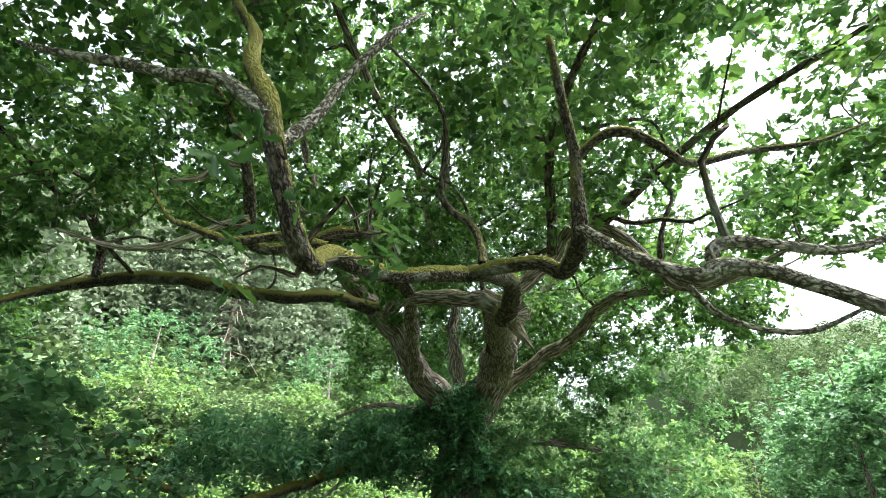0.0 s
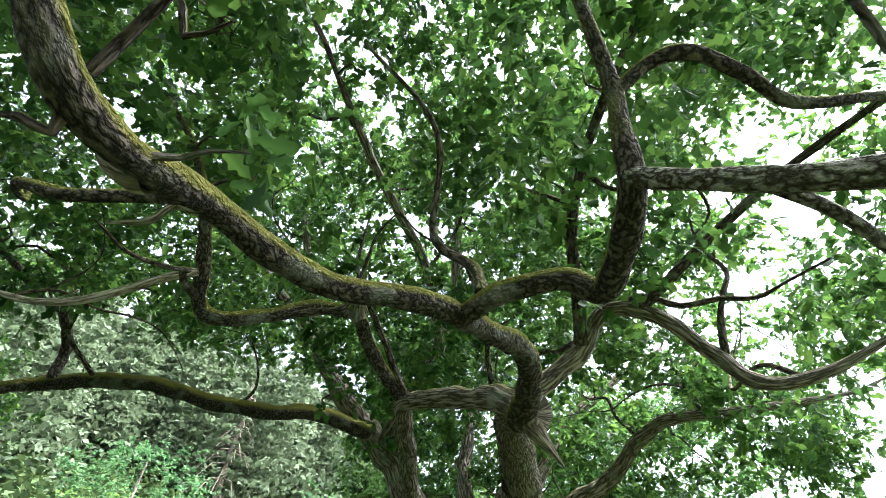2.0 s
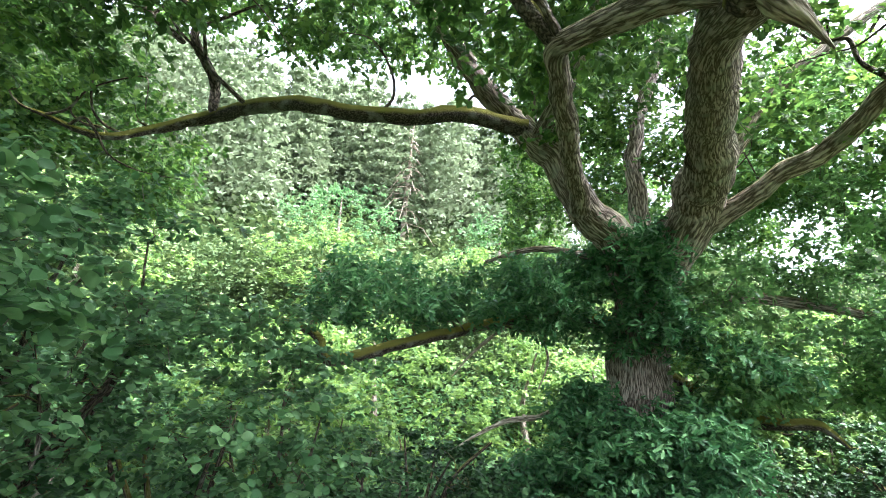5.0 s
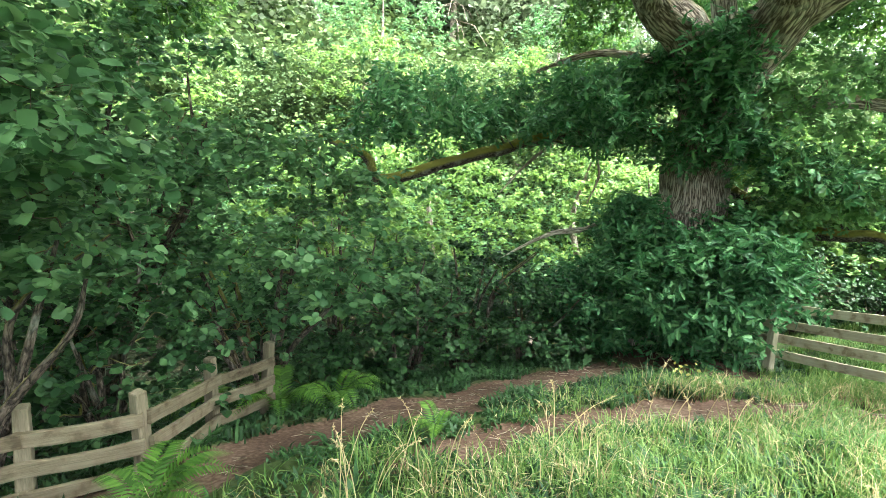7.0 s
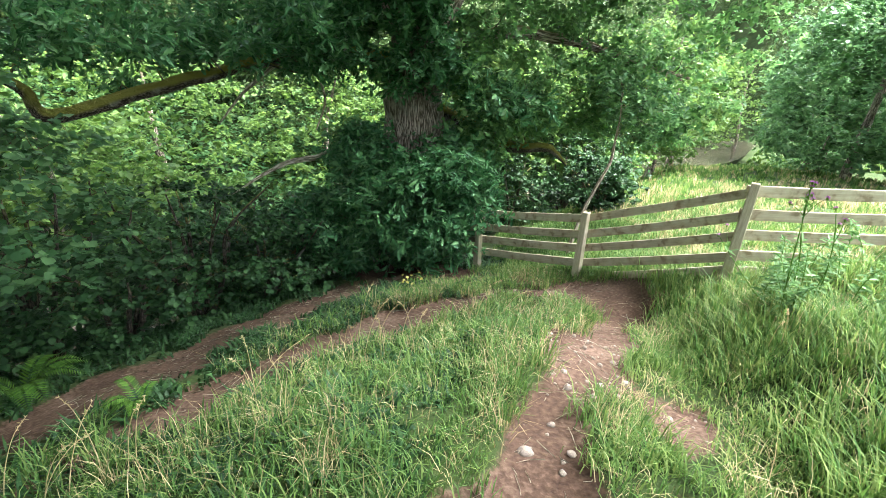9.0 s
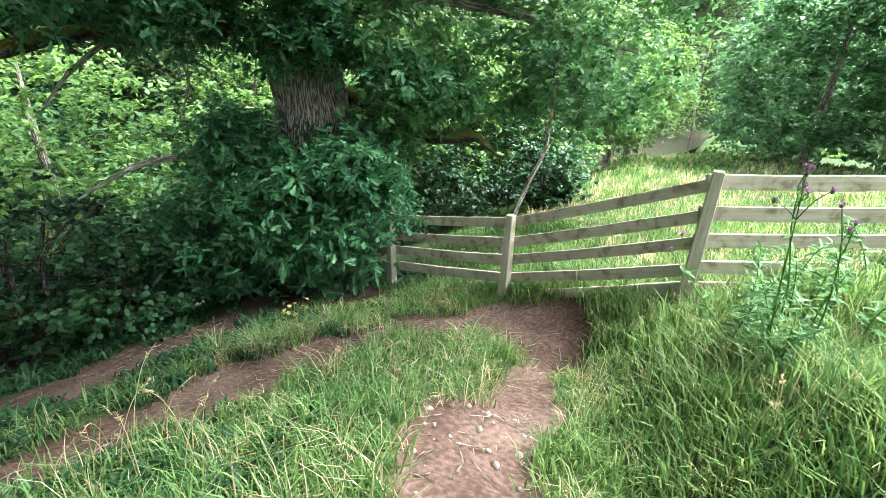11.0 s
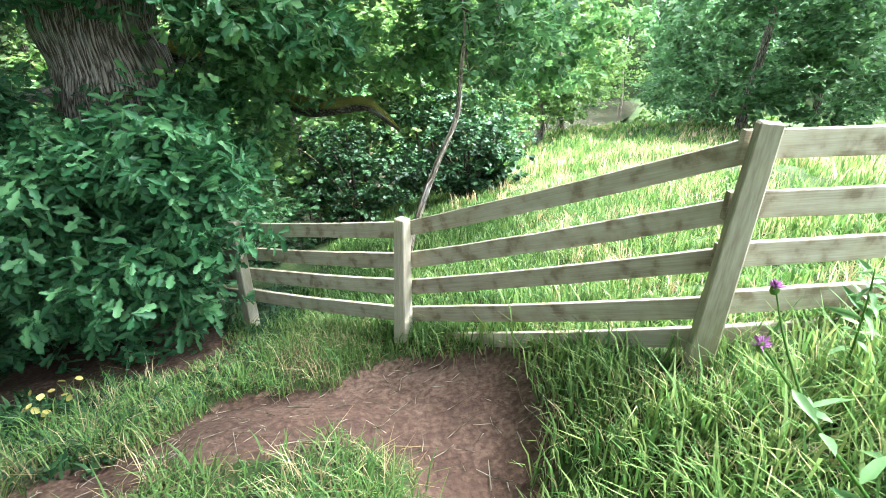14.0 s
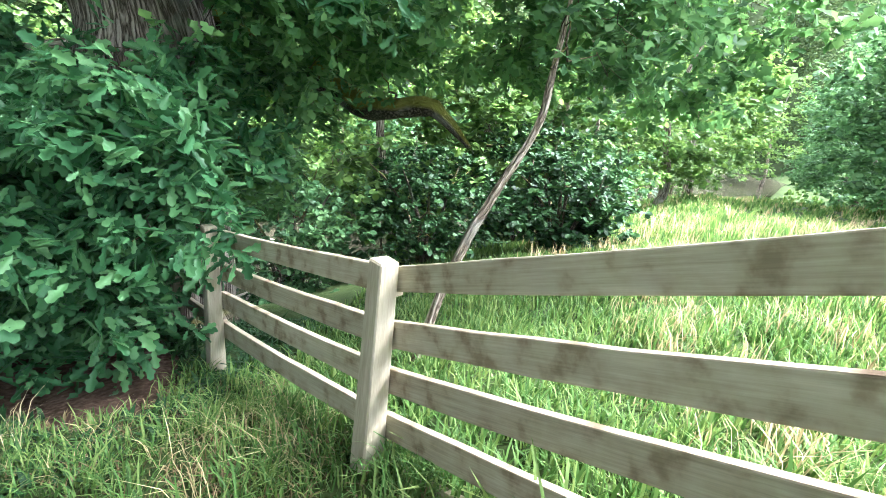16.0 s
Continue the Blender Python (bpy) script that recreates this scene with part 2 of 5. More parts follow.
def mesh_of(name, verts, sizes, loops, smooth=False):
    """A mesh from flat arrays: vertices, polygon sizes, vertex of each loop."""
    me = bpy.data.meshes.new(name)
    me.vertices.add(len(verts))
    me.vertices.foreach_set("co", np.ascontiguousarray(verts, dtype=np.float32).ravel())
    me.loops.add(len(loops))
    me.loops.foreach_set("vertex_index", np.ascontiguousarray(loops, dtype=np.int32))
    me.polygons.add(len(sizes))
    starts = np.concatenate([[0], np.cumsum(sizes)[:-1]]).astype(np.int32)
    me.polygons.foreach_set("loop_start", starts)
    me.polygons.foreach_set("loop_total", np.ascontiguousarray(sizes, dtype=np.int32))
    if smooth:
        me.polygons.foreach_set("use_smooth", np.ones(len(sizes), dtype=bool))
    me.update(calc_edges=True)
    return me


def turned(n, up=0.5, tip=None):
    """n random frames (n,3,3): columns side, along, normal; normals lean upward by up."""
    nrm = rng.normal(size=(n, 3))
    nrm[:, 2] = np.abs(nrm[:, 2]) * 0.8 + up * 2.2
    nrm /= np.linalg.norm(nrm, axis=1)[:, None]
    al = rng.normal(size=(n, 3)) if tip is None else tip + rng.normal(size=(n, 3)) * 0.55
    al -= nrm * (al * nrm).sum(1)[:, None]
    al /= np.linalg.norm(al, axis=1)[:, None] + 1e-9
    sd = np.cross(al, nrm)
    return np.stack([sd, al, nrm], axis=2)


def leaf_mesh(name, shape, faces, at, frames, size):
    """All leaves of one crown: shape (k,3) placed at points with frames and sizes."""
    shape = np.asarray(shape, float)
    k, n = len(shape), len(at)
    v = np.einsum("nij,kj->nki", frames, shape) * np.asarray(size).reshape(-1, 1, 1) + np.asarray(at)[:, None, :]
    loop = np.concatenate([np.asarray(f) for f in faces])
    loops = (loop[None, :] + np.arange(n)[:, None] * k).ravel()
    sizes = np.tile([len(f) for f in faces], n)
    return mesh_of(name, v.reshape(-1, 3), sizes, loops)


# leaf outlines, unit length along y, a crease along the midrib
OAK = [(0, 0, 0), (0.07, 0.18, 0.03), (0.15, 0.34, 0.05), (0.09, 0.45, 0.02), (0.24, 0.62, 0.06), (0.14, 0.74, 0.02), (0.15, 0.92, 0.0),
       (0, 1.0, -0.06), (-0.15, 0.92, 0.0), (-0.14, 0.74, 0.02), (-0.24, 0.62, 0.06), (-0.09, 0.45, 0.02), (-0.15, 0.34, 0.05), (-0.07, 0.18, 0.03)]
OAK_F = [(0, 1, 2, 3, 4, 5, 6, 7), (0, 7, 8, 9, 10, 11, 12, 13)]
OAKS = [(0, 0, 0), (0.20, 0.33, 0.05), (0.13, 0.45, 0.03), (0.32, 0.65, 0.06), (0, 1, -0.05), (-0.32, 0.65, 0.06), (-0.13, 0.45, 0.03), (-0.20, 0.33, 0.05)]
OAKS_F = [(0, 1, 2, 3, 4), (0, 4, 5, 6, 7)]
ROUND = [(0, 0, 0), (0.30, 0.22, 0.05), (0.44, 0.55, 0.07), (0.22, 0.88, 0.02), (0, 1.0, -0.08), (-0.22, 0.88, 0.02), (-0.44, 0.55, 0.07), (-0.30, 0.22, 0.05)]
ROUND_F = [(0, 1, 2, 3, 4), (0, 4, 5, 6, 7)]
DIAMOND = [(0, 0, 0), (0.34, 0.5, 0.08), (0, 1, -0.06), (-0.34, 0.5, 0.08)]
DIAMOND_F = [(0, 1, 2), (0, 2, 3)]


def catmull(pts, per):
    p = np.asarray(pts, float)
    p = np.vstack([2 * p[0] - p[1], p, 2 * p[-1] - p[-2]])
    out = []
    for i in range(1, len(p) - 2):
        t = np.linspace(0, 1, per, endpoint=False)[:, None]
        a, b, c, d = p[i - 1], p[i], p[i + 1], p[i + 2]
        out.append(0.5 * (2 * b + (c - a) * t + (2 * a - 5 * b + 4 * c - d) * t**2 + (3 * b - a - 3 * c + d) * t**3))
    out.append(p[-2][None])
    return np.vstack(out)


def tube_arrays(path, radii, sides=10, knots=0.12):
    """Rings along a path; returns verts, quads, uv per loop. Radii wobble for knots and burrs."""
    path = np.asarray(path, float)
    n = len(path)
    tan = np.gradient(path, axis=0)
    tan /= np.linalg.norm(tan, axis=1)[:, None] + 1e-9
    ref = np.array([0.0, 0.0, 1.0]) if abs(tan[0, 2]) < 0.9 else np.array([1.0, 0.0, 0.0])
    u = np.cross(tan[0], ref)
    us = []
    for t in tan:
        u = u - t * u.dot(t)
        u /= np.linalg.norm(u) + 1e-9
        us.append(u)
    us = np.array(us)
    vs = np.cross(tan, us)
    ang = np.linspace(0, 2 * np.pi, sides, endpoint=False)
    r = np.asarray(radii, float)[:, None] * np.ones(sides)
    if knots:
        seed = rng.uniform(0, 50)
        for i in range(n):
            for j in range(sides):
                q = path[i] + (us[i] * math.cos(ang[j]) + vs[i] * math.sin(ang[j])) * r[i, j]
                q = q / max(0.16, 2.2 * r[i, j])
                r[i, j] *= 1 + knots * 2.0 * noise.noise((q[0] + seed, q[1], q[2]))
    v = path[:, None] + us[:, None] * (np.cos(ang) * r)[..., None] + vs[:, None] * (np.sin(ang) * r)[..., None]
    v = v.reshape(-1, 3)
    dist = np.concatenate([[0], np.cumsum(np.linalg.norm(np.diff(path, axis=0), axis=1))])
    i, j = np.meshgrid(np.arange(n - 1), np.arange(sides), indexing="ij")
    j2 = (j + 1) % sides
    q = np.stack([i * sides + j, i * sides + j2, (i + 1) * sides + j2, (i + 1) * sides + j], -1).reshape(-1, 4)
    girth = 2 * np.pi * float(np.mean(radii))
    uu = lambda jj: jj / sides * girth
    uv = np.stack([np.stack([uu(j), dist[i]], -1), np.stack([uu(j + 1), dist[i]], -1), np.stack([uu(j + 1), dist[i + 1]], -1), np.stack([uu(j), dist[i + 1]], -1)], 2).reshape(-1, 2)
    return v, q, uv


def tubes_mesh(name, tubes, sides=10, knots=0.12):
    """One mesh from (path, radii) pairs; ends are closed by a taper."""
    vs, qs, uvs, base = [], [], [], 0
    for path, radii in tubes:
        v, q, uv = tube_arrays(path, radii, sides, knots)
        vs.append(v), qs.append(q + base), uvs.append(uv)
        base += len(v)
    v, q, uv = np.vstack(vs), np.vstack(qs), np.vstack(uvs)
    me = mesh_of(name, v, np.full(len(q), 4), q.ravel(), True)
    lay = me.uv_layers.new(name="bark")
    lay.data.foreach_set("uv", np.ascontiguousarray(uv, dtype=np.float32).ravel())
    return me


def limb(name, pts, mat, parent, label="", sides=12, per=7, wiggle=0.25, close=True):
    """A limb through points (x, y, z, radius), gnarled between them."""
    c = catmull(pts, per)
    path, rad = c[:, :3].copy(), np.maximum(c[:, 3], 0.004)
    s = rng.uniform(0, 90)
    for k in range(1, len(path) - 1):
        d = Vector(path[k]) * 1.7
        w = noise.noise_vector((d.x + s, d.y, d.z))
        path[k] += np.array(w) * rad[k] * wiggle * 2
    if close:
        t = path[-1] - path[-2]
        path = np.vstack([path, path[-1] + t * 0.12])
        rad = np.append(rad, rad[-1] * 0.15)
    return part(name, tubes_mesh(name, [(path, rad)], sides), mat, parent, label)


# ---- lie of the land ----
def smooth(a, b, x):
    t = np.clip((x - a) / (b - a), 0, 1)
    return t * t * (3 - 2 * t)


def river_side(x, y):
    """Distance east of the river's near bank."""
    return x + 8.6 - 0.62 * np.clip(y, -60, 60) - 0.8 * np.sin(y * 0.21)


def ground_z(x, y):
    x, y = np.asarray(x, float), np.asarray(y, float)
    along = np.interp(y, [-60, -20, -12, -9.5, -7.2, -5, -3.8, -1.7, -0.6, 0.5], [9, 2.2, 0.95, 0.95, 1.22, 0.90, 0.63, 0.12, -0.12, -0.3])
    d = np.maximum(0, -x - 0.5)
    near = along + 0.62 * smooth(0.55, 1.7, x) * smooth(-9, -5, y) + 0.10 * np.clip(x - 1.7, 0, 30) - 0.05 * d - 0.033 * np.minimum(d, 9) ** 2
    near = near + 0.16 * smooth(0.9, 0.2, np.abs(x + 0.75)) * smooth(-4.5, -3, y) * smooth(-0.4, -1.1, y)
    field = 0.05 + 0.30 * np.clip(x, -40, 4) + 0.05 * np.clip(x - 4, 0, 80) - 0.14 * np.clip(y, -5, 45)
    k = smooth(-1.1, 0.35, 0.63 * x + 0.78 * y)
    land = near * (1 - k) + field * k
    u = river_side(x, y)
    bank = -2.75 + 0.52 * u
    h = np.clip(0.5 + (bank - land) / 1.6, 0, 1)
    z = bank * (1 - h) + land * h - 0.4 * h * (1 - h)
    z = np.maximum(z, -2.9 - 0.25 * smooth(0, -2, u))
    # the far side of the valley
    z = np.where(u < -5, z + 0.43 * np.clip(-u - 5, 0, 105) * smooth(-5, -14, u), z)
    far = np.hypot(x, y)
    z = z + 0.44 * np.clip(far - 55, 0, 110) * smooth(-4, 4, u) * smooth(-30, 30, y)
    r = smooth(3, 12, far)
    z = z + 0.05 * (1 - r) * np.sin(x * 2.1 + 1.3 * np.sin(y * 1.7)) * np.sin(y * 1.9 + x) + 0.35 * r * np.sin(x * 0.31 + 2) * np.sin(y * 0.27)
    return z


def path_amount(x, y):
    """1 on the bare trodden earth, 0 on turf."""
    x, y = np.asarray(x, float), np.asarray(y, float)
    wob = 0.12 * np.sin(y * 2.3 + x) + 0.09 * np.sin(x * 5.1 + y * 3.7)
    upper = np.interp(y, [-30, -9, -6.2, -5.2, -4.35, -3.2, -2.2, -1.2], [-0.9, -0.95, -0.85, -0.68, -0.5, -0.15, 0.2, 0.42])
    a = smooth(0.42, 0.22, np.abs(x - upper) + wob) * smooth(-0.35, -0.7, y)
    turn = np.interp(x, [-3.9, -3.4, -2.9, -2.5, -1.9, -1.3, -0.8, -0.2, 0.7], [-6.0, -4.7, -3.6, -2.85, -1.95, -1.3, -1.0, -0.85, -0.8])
    b = smooth(0.55, 0.3, np.abs(y - turn) * np.interp(x, [-3, -1.5, -0.5], [0.5, 0.65, 1]) + wob) * smooth(1.0, 0.7, x) * smooth(-3.9, -3.2, x)
    low = np.interp(y, [-9, -6.5, -4.9, -4.1, -2.7, -1.1, -0.5, 0.6], [-4.6, -4.75, -4.7, -4.4, -4.25, -3.8, -3.6, -3.4])
    c = smooth(0.62, 0.35, np.abs(x - low) + wob) * smooth(0.6, -0.2, y) * smooth(-8, -6, y)
    side = smooth(0.26, 0.1, np.abs(x - upper - 0.78) + wob) * smooth(-3.6, -4.2, y) * smooth(-7, -5.5, y)
    under = smooth(1.0, 0.75, np.hypot((x + 2.75) / 1.3, (y - 0.7) / 0.85) + wob)
    return np.maximum.reduce([a, b, c, side, under])


def ground_mesh():
    def axis(lo, hi, step):
        core = np.arange(lo, hi, step)
        grow = [1.15 * step]
        while sum(grow) < 2600:
            grow.append(grow[-1] * 1.13)
        tail = np.cumsum(grow)
        return np.concatenate([(lo - tail)[::-1], core, hi + tail])
    xs, ys = axis(-9, 7, 0.09), axis(-11, 6, 0.09)
    X, Y = np.meshgrid(xs, ys, indexing="ij")
    Z = ground_z(X, Y)
    soil = path_amount(X, Y)
    rough = np.array([[noise.noise((x * 3.1, y * 3.1, 0)) * 0.6 + noise.noise((x * 9, y * 9, 3)) * 0.4 for y in ys] for x in xs])
    Z = Z - 0.05 * soil + rough * np.where(np.hypot(X, Y) < 16, 0.035, 0)
    n, m = X.shape
    v = np.stack([X, Y, Z], -1).reshape(-1, 3)
    i, j = np.meshgrid(np.arange(n - 1), np.arange(m - 1), indexing="ij")
    q = np.stack([i * m + j, (i + 1) * m + j, (i + 1) * m + j + 1, i * m + j + 1], -1).reshape(-1, 4)
    me = mesh_of("ground", v, np.full(len(q), 4), q.ravel(), True)
    lay = me.attributes.new("soil", "FLOAT", "POINT")
    lay.data.foreach_set("value", soil.reshape(-1).astype(np.float32))
    return me


def ground_material():
    m, nt, out = material("turf_and_earth")
    geo = node(nt, "ShaderNodeNewGeometry")
    at = node(nt, "ShaderNodeAttribute")
    at.attribute_name = "soil"
    big = node(nt, "ShaderNodeTexNoise", {"Vector": geo.outputs["Position"]}, Scale=1.1, Detail=6.0)
    fine = node(nt, "ShaderNodeTexNoise", {"Vector": geo.outputs["Position"]}, Scale=26.0, Detail=6.0)
    mixn = node(nt, "ShaderNodeMath", {0: big.outputs[0], 1: fine.outputs[0]})
    half = node(nt, "ShaderNodeMath", {0: mixn.outputs[0]})
    half.operation = "MULTIPLY"
    half.inputs[1].default_value = 0.5
    earth = ramp(nt, half.outputs[0], [(0.3, (0.03, 0.018, 0.012)), (0.5, (0.085, 0.052, 0.035)), (0.72, (0.21, 0.145, 0.105))])
    turf = ramp(nt, half.outputs[0], [(0.3, (0.02, 0.032, 0.01)), (0.55, (0.042, 0.068, 0.018)), (0.8, (0.085, 0.10, 0.032))])
    k = node(nt, "ShaderNodeMath", {0: at.outputs["Fac"], 1: fine.outputs[0]})
    kk = node(nt, "ShaderNodeMapRange", {0: k.outputs[0]})
    kk.inputs[1].default_value, kk.inputs[2].default_value = 0.72, 1.05
    c = node(nt, "ShaderNodeMix")
    c.data_type = "RGBA"
    nt.links.new(kk.outputs[0], c.inputs[0])
    nt.links.new(turf, c.inputs[6])
    nt.links.new(earth, c.inputs[7])
    bump = node(nt, "ShaderNodeBump", {"Height": half.outputs[0]}, Strength=0.8, Distance=0.04)
    p = node(nt, "ShaderNodeBsdfPrincipled", {"Base Color": c.outputs[2], "Normal": bump.outputs[0]}, Roughness=0.95)
    p.inputs["Specular IOR Level"].default_value = 0.15
    nt.links.new(p.outputs[0], out.inputs[0])
    return m


ground = part("ground", ground_mesh(), ground_material(), None, "grassy valley slope with a trodden brown earth path", "structure")
ground["category"] = "ground"


def water_material():
    m, nt, out = material("river_water")
    geo = node(nt, "ShaderNodeNewGeometry")
    nz = node(nt, "ShaderNodeTexNoise", {"Vector": geo.outputs["Position"]}, Scale=3.5, Detail=4.0)
    bump = node(nt, "ShaderNodeBump", {"Height": nz.outputs[0]}, Strength=0.5, Distance=0.15)
    p = node(nt, "ShaderNodeBsdfPrincipled", {"Normal": bump.outputs[0]}, Roughness=0.08)
    p.inputs["Base Color"].default_value = (0.05, 0.045, 0.03, 1)
    nt.links.new(p.outputs[0], out.inputs[0])
    return m


def river():
    ys = np.linspace(-60, 60, 121)
    zs = -2.72
    v = []
    for y in ys:
        x0 = -(8.6 - 0.62 * y - 0.8 * math.sin(y * 0.21))
        v += [(x0 + 0.5, y, zs), (x0 - 6.5, y, zs)]
    q = np.array([[2 * i, 2 * i + 2, 2 * i + 3, 2 * i + 1] for i in range(len(ys) - 1)])
    me = mesh_of("water", np.array(v), np.full(len(q), 4), q.ravel())
    ob = part("water", me, water_material(), None, "shallow stony river behind the trees", "structure")
    ob["category"] = "river"


river()


# ---- fence of sawn rails ----
def box_mesh(name, sx, sy, sz, bevel=0.006, top=0.0):
    bm = bmesh.new()
    bmesh.ops.create_cube(bm, size=1)
    bmesh.ops.scale(bm, vec=(sx, sy, sz), verts=bm.verts)
    bmesh.ops.bevel(bm, geom=bm.edges[:], offset=bevel, segments=1, affect="EDGES")
    if top:
        for v in bm.verts:
            if v.co.z > sz * 0.49:
                v.co.x *= 0.75
                v.co.y *= 0.75
        for v in bm.verts:
            if v.co.z > sz * 0.45:
                v.co.z += top * (1 - abs(v.co.x) / sx * 1.2)
    me = bpy.data.meshes.new(name)
    bm.to_mesh(me)
    bm.free()
    return me


def rail_between(a, b, parent, mat, high=0.125, thick=0.036, jitter=0.006):
    """A sawn board from a to b, slightly bowed and uneven."""
    a, b = Vector(a), Vector(b)
    d = b - a
    n, side = 9, Vector((-d.y, d.x, 0)).normalized()
    bm = bmesh.new()
    rows = []
    ph = rng.uniform(0, 6)
    for i in range(n):
        t = i / (n - 1)
        c = a + d * t + Vector((0, 0, -0.012 * math.sin(math.pi * t))) + side * 0.006 * math.sin(4 * t + ph)
        h = high / 2 + rng.uniform(-jitter, jitter) * 0.4
        w = thick / 2
        rows.append([bm.verts.new(c + side * sx * w + Vector((0, 0, sz * h))) for sx, sz in ((-1, -0.93), (-0.86, -1), (0.86, -1), (1, -0.93), (1, 0.93), (0.86, 1), (-0.86, 1), (-1, 0.93))])
    for p, q in zip(rows, rows[1:]):
        for k in range(8):
            bm.faces.new((p[k], p[(k + 1) % 8], q[(k + 1) % 8], q[k]))
    bm.faces.new(rows[0][::-1])
    bm.faces.new(rows[-1])
    bmesh.ops.recalc_face_normals(bm, faces=bm.faces)
    lay = bm.loops.layers.uv.new("grain")
    shift, way = rng.uniform(0, 40), d.normalized()
    for f in bm.faces:
        for lp in f.loops:
            r = lp.vert.co - a
            lp[lay].uv = (r.dot(way) + shift, r.z - d.z * r.dot(way) / d.length + 0.3 * r.dot(side) + shift)
    return part("rail", bm, mat, parent)


def fence(name, posts, levels, label, mat, away, high, width, extra=()):
    """posts: (x, y, ground z, height, lean x, lean y); levels: rail heights as shares of the post."""
    th = thing(name, posts[0][:3], label, "fence")
    for x, y, z, h, lx, ly in posts:
        ob = part("post", box_mesh("post", width, width, h + 0.25, 0.008, 0.02), M_POST if mat is M_RAIL else M_OLDPOST, th)
        nx = posts[min(len(posts) - 1, posts.index((x, y, z, h, lx, ly)) + 1)]
        pv = posts[max(0, posts.index((x, y, z, h, lx, ly)) - 1)]
        turn = math.degrees(math.atan2(nx[1] - pv[1], nx[0] - pv[0]))
        ob.matrix_basis = pose(x, y, z + (h - 0.25) / 2, lx, ly, turn)
    for i, (p, q) in enumerate(zip(posts, posts[1:])):
        d = Vector((q[0] - p[0], q[1] - p[1], 0)).normalized()
        off = Vector((-d.y, d.x, 0))
        if off.dot(Vector((*away, 0))) < 0:
            off = -off
        off *= width / 2 + 0.02
        for lv in levels:
            a = Vector((p[0], p[1], p[2] + p[3] * lv)) + off - d * 0.02
            b = Vector((q[0], q[1], q[2] + q[3] * lv)) + off + d * 0.02
            rail_between(a, b, th, mat, high + rng.uniform(-0.006, 0.006))
        if i in extra:
            a = Vector((p[0], p[1], p[2] + 0.015)) + off + d * 0.12
            b = Vector((q[0], q[1], q[2] + 0.03)) + off
            rail_between(a, b, th, mat, high * 0.9)
    return th


RAIL_POSTS = [(-2.75, 1.98, -0.78, 0.92, 0, 0), (-1.66, 1.10, -0.42, 1.0, 1, -1.5), (0, 0, 0, 1.0, 0, 0), (1.585, -1.27, 0.78, 1.09, 0, 2), (3.4, -1.2, 0.92, 1.06, 0, 0), (5.3, -1.1, 1.0, 1.06, 0, 0)]
fence("timber_fence", RAIL_POSTS, (0.91, 0.655, 0.43, 0.19), "pale sawn post and rail fence with four rails", M_RAIL, (0.63, 0.78), 0.125, 0.12, (2, 3))
OLD = [(-5.55, -7.5, 0.02, 0.74, 2, 3), (-5.28, -6.8, 0.03, 0.74, 2, 3), (-5.02, -6.2, 0.03, 0.72, 3, -3), (-5.62, -5.4, -0.2, 0.72, -2, 2), (-5.75, -4.75, -0.27, 0.72, 3, 2)]
fence("old_fence", OLD, (0.74, 0.46, 0.18), "old weathered leaning post and rail fence in shade", M_OLDRAIL, (1, 0.1), 0.10, 0.11)

# far row of short stakes in the field
STAKES = [(6.2, 30.0), (6.9, 31.0), (7.7, 32.0), (8.6, 33.0), (9.6, 34.0)]
for x, y in STAKES:
    z = float(ground_z(x, y))
    st = part("stake", box_mesh("stake", 0.14, 0.14, 1.3, 0.01, 0.03), M_OLDPOST, None, "dark wooden stake standing in a grass field")
    st.matrix_basis = pose(x, y, z + 0.55, rng.uniform(-4, 4), rng.uniform(-4, 4), rng.uniform(0, 90))
    tagged(st, category="stake", group="stakes in the field")


# ---- the old oak ----
oak = thing("oak_tree", (-3.3, 2.3, -0.9), "gnarled old oak with mossy twisting limbs and broken stubs", "tree")
OAK_LIMBS = []


def oak_limb(name, pts, mat, label="", **kw):
    OAK_LIMBS.append(np.array(pts, float))
    return limb(name, pts, mat, oak, label, **kw)


oak_limb("trunk", [(-3.2, 2.3, -1.5, 0.85), (-3.25, 2.35, -0.6, 0.72), (-3.3, 2.4, 0.4, 0.64), (-3.3, 2.38, 1.6, 0.60), (-3.2, 2.1, 2.7, 0.52), (-3.05, 1.7, 3.6, 0.44), (-2.9, 1.35, 4.2, 0.34)], M_BARK, "pale deeply furrowed oak trunk", sides=28, per=9, wiggle=0.1)
oak_limb("limb", [(-2.95, 1.6, 3.7, 0.34), (-2.35, 1.25, 4.4, 0.37), (-2.0, 0.55, 5.0, 0.37), (-1.85, -1.1, 5.1, 0.28), (-1.75, -2.7, 4.88, 0.215), (-1.65, -4.1, 4.58, 0.17), (-1.42, -4.95, 4.22, 0.17)], M_BARK, "stout furrowed limb", sides=22, per=9, wiggle=0.12)
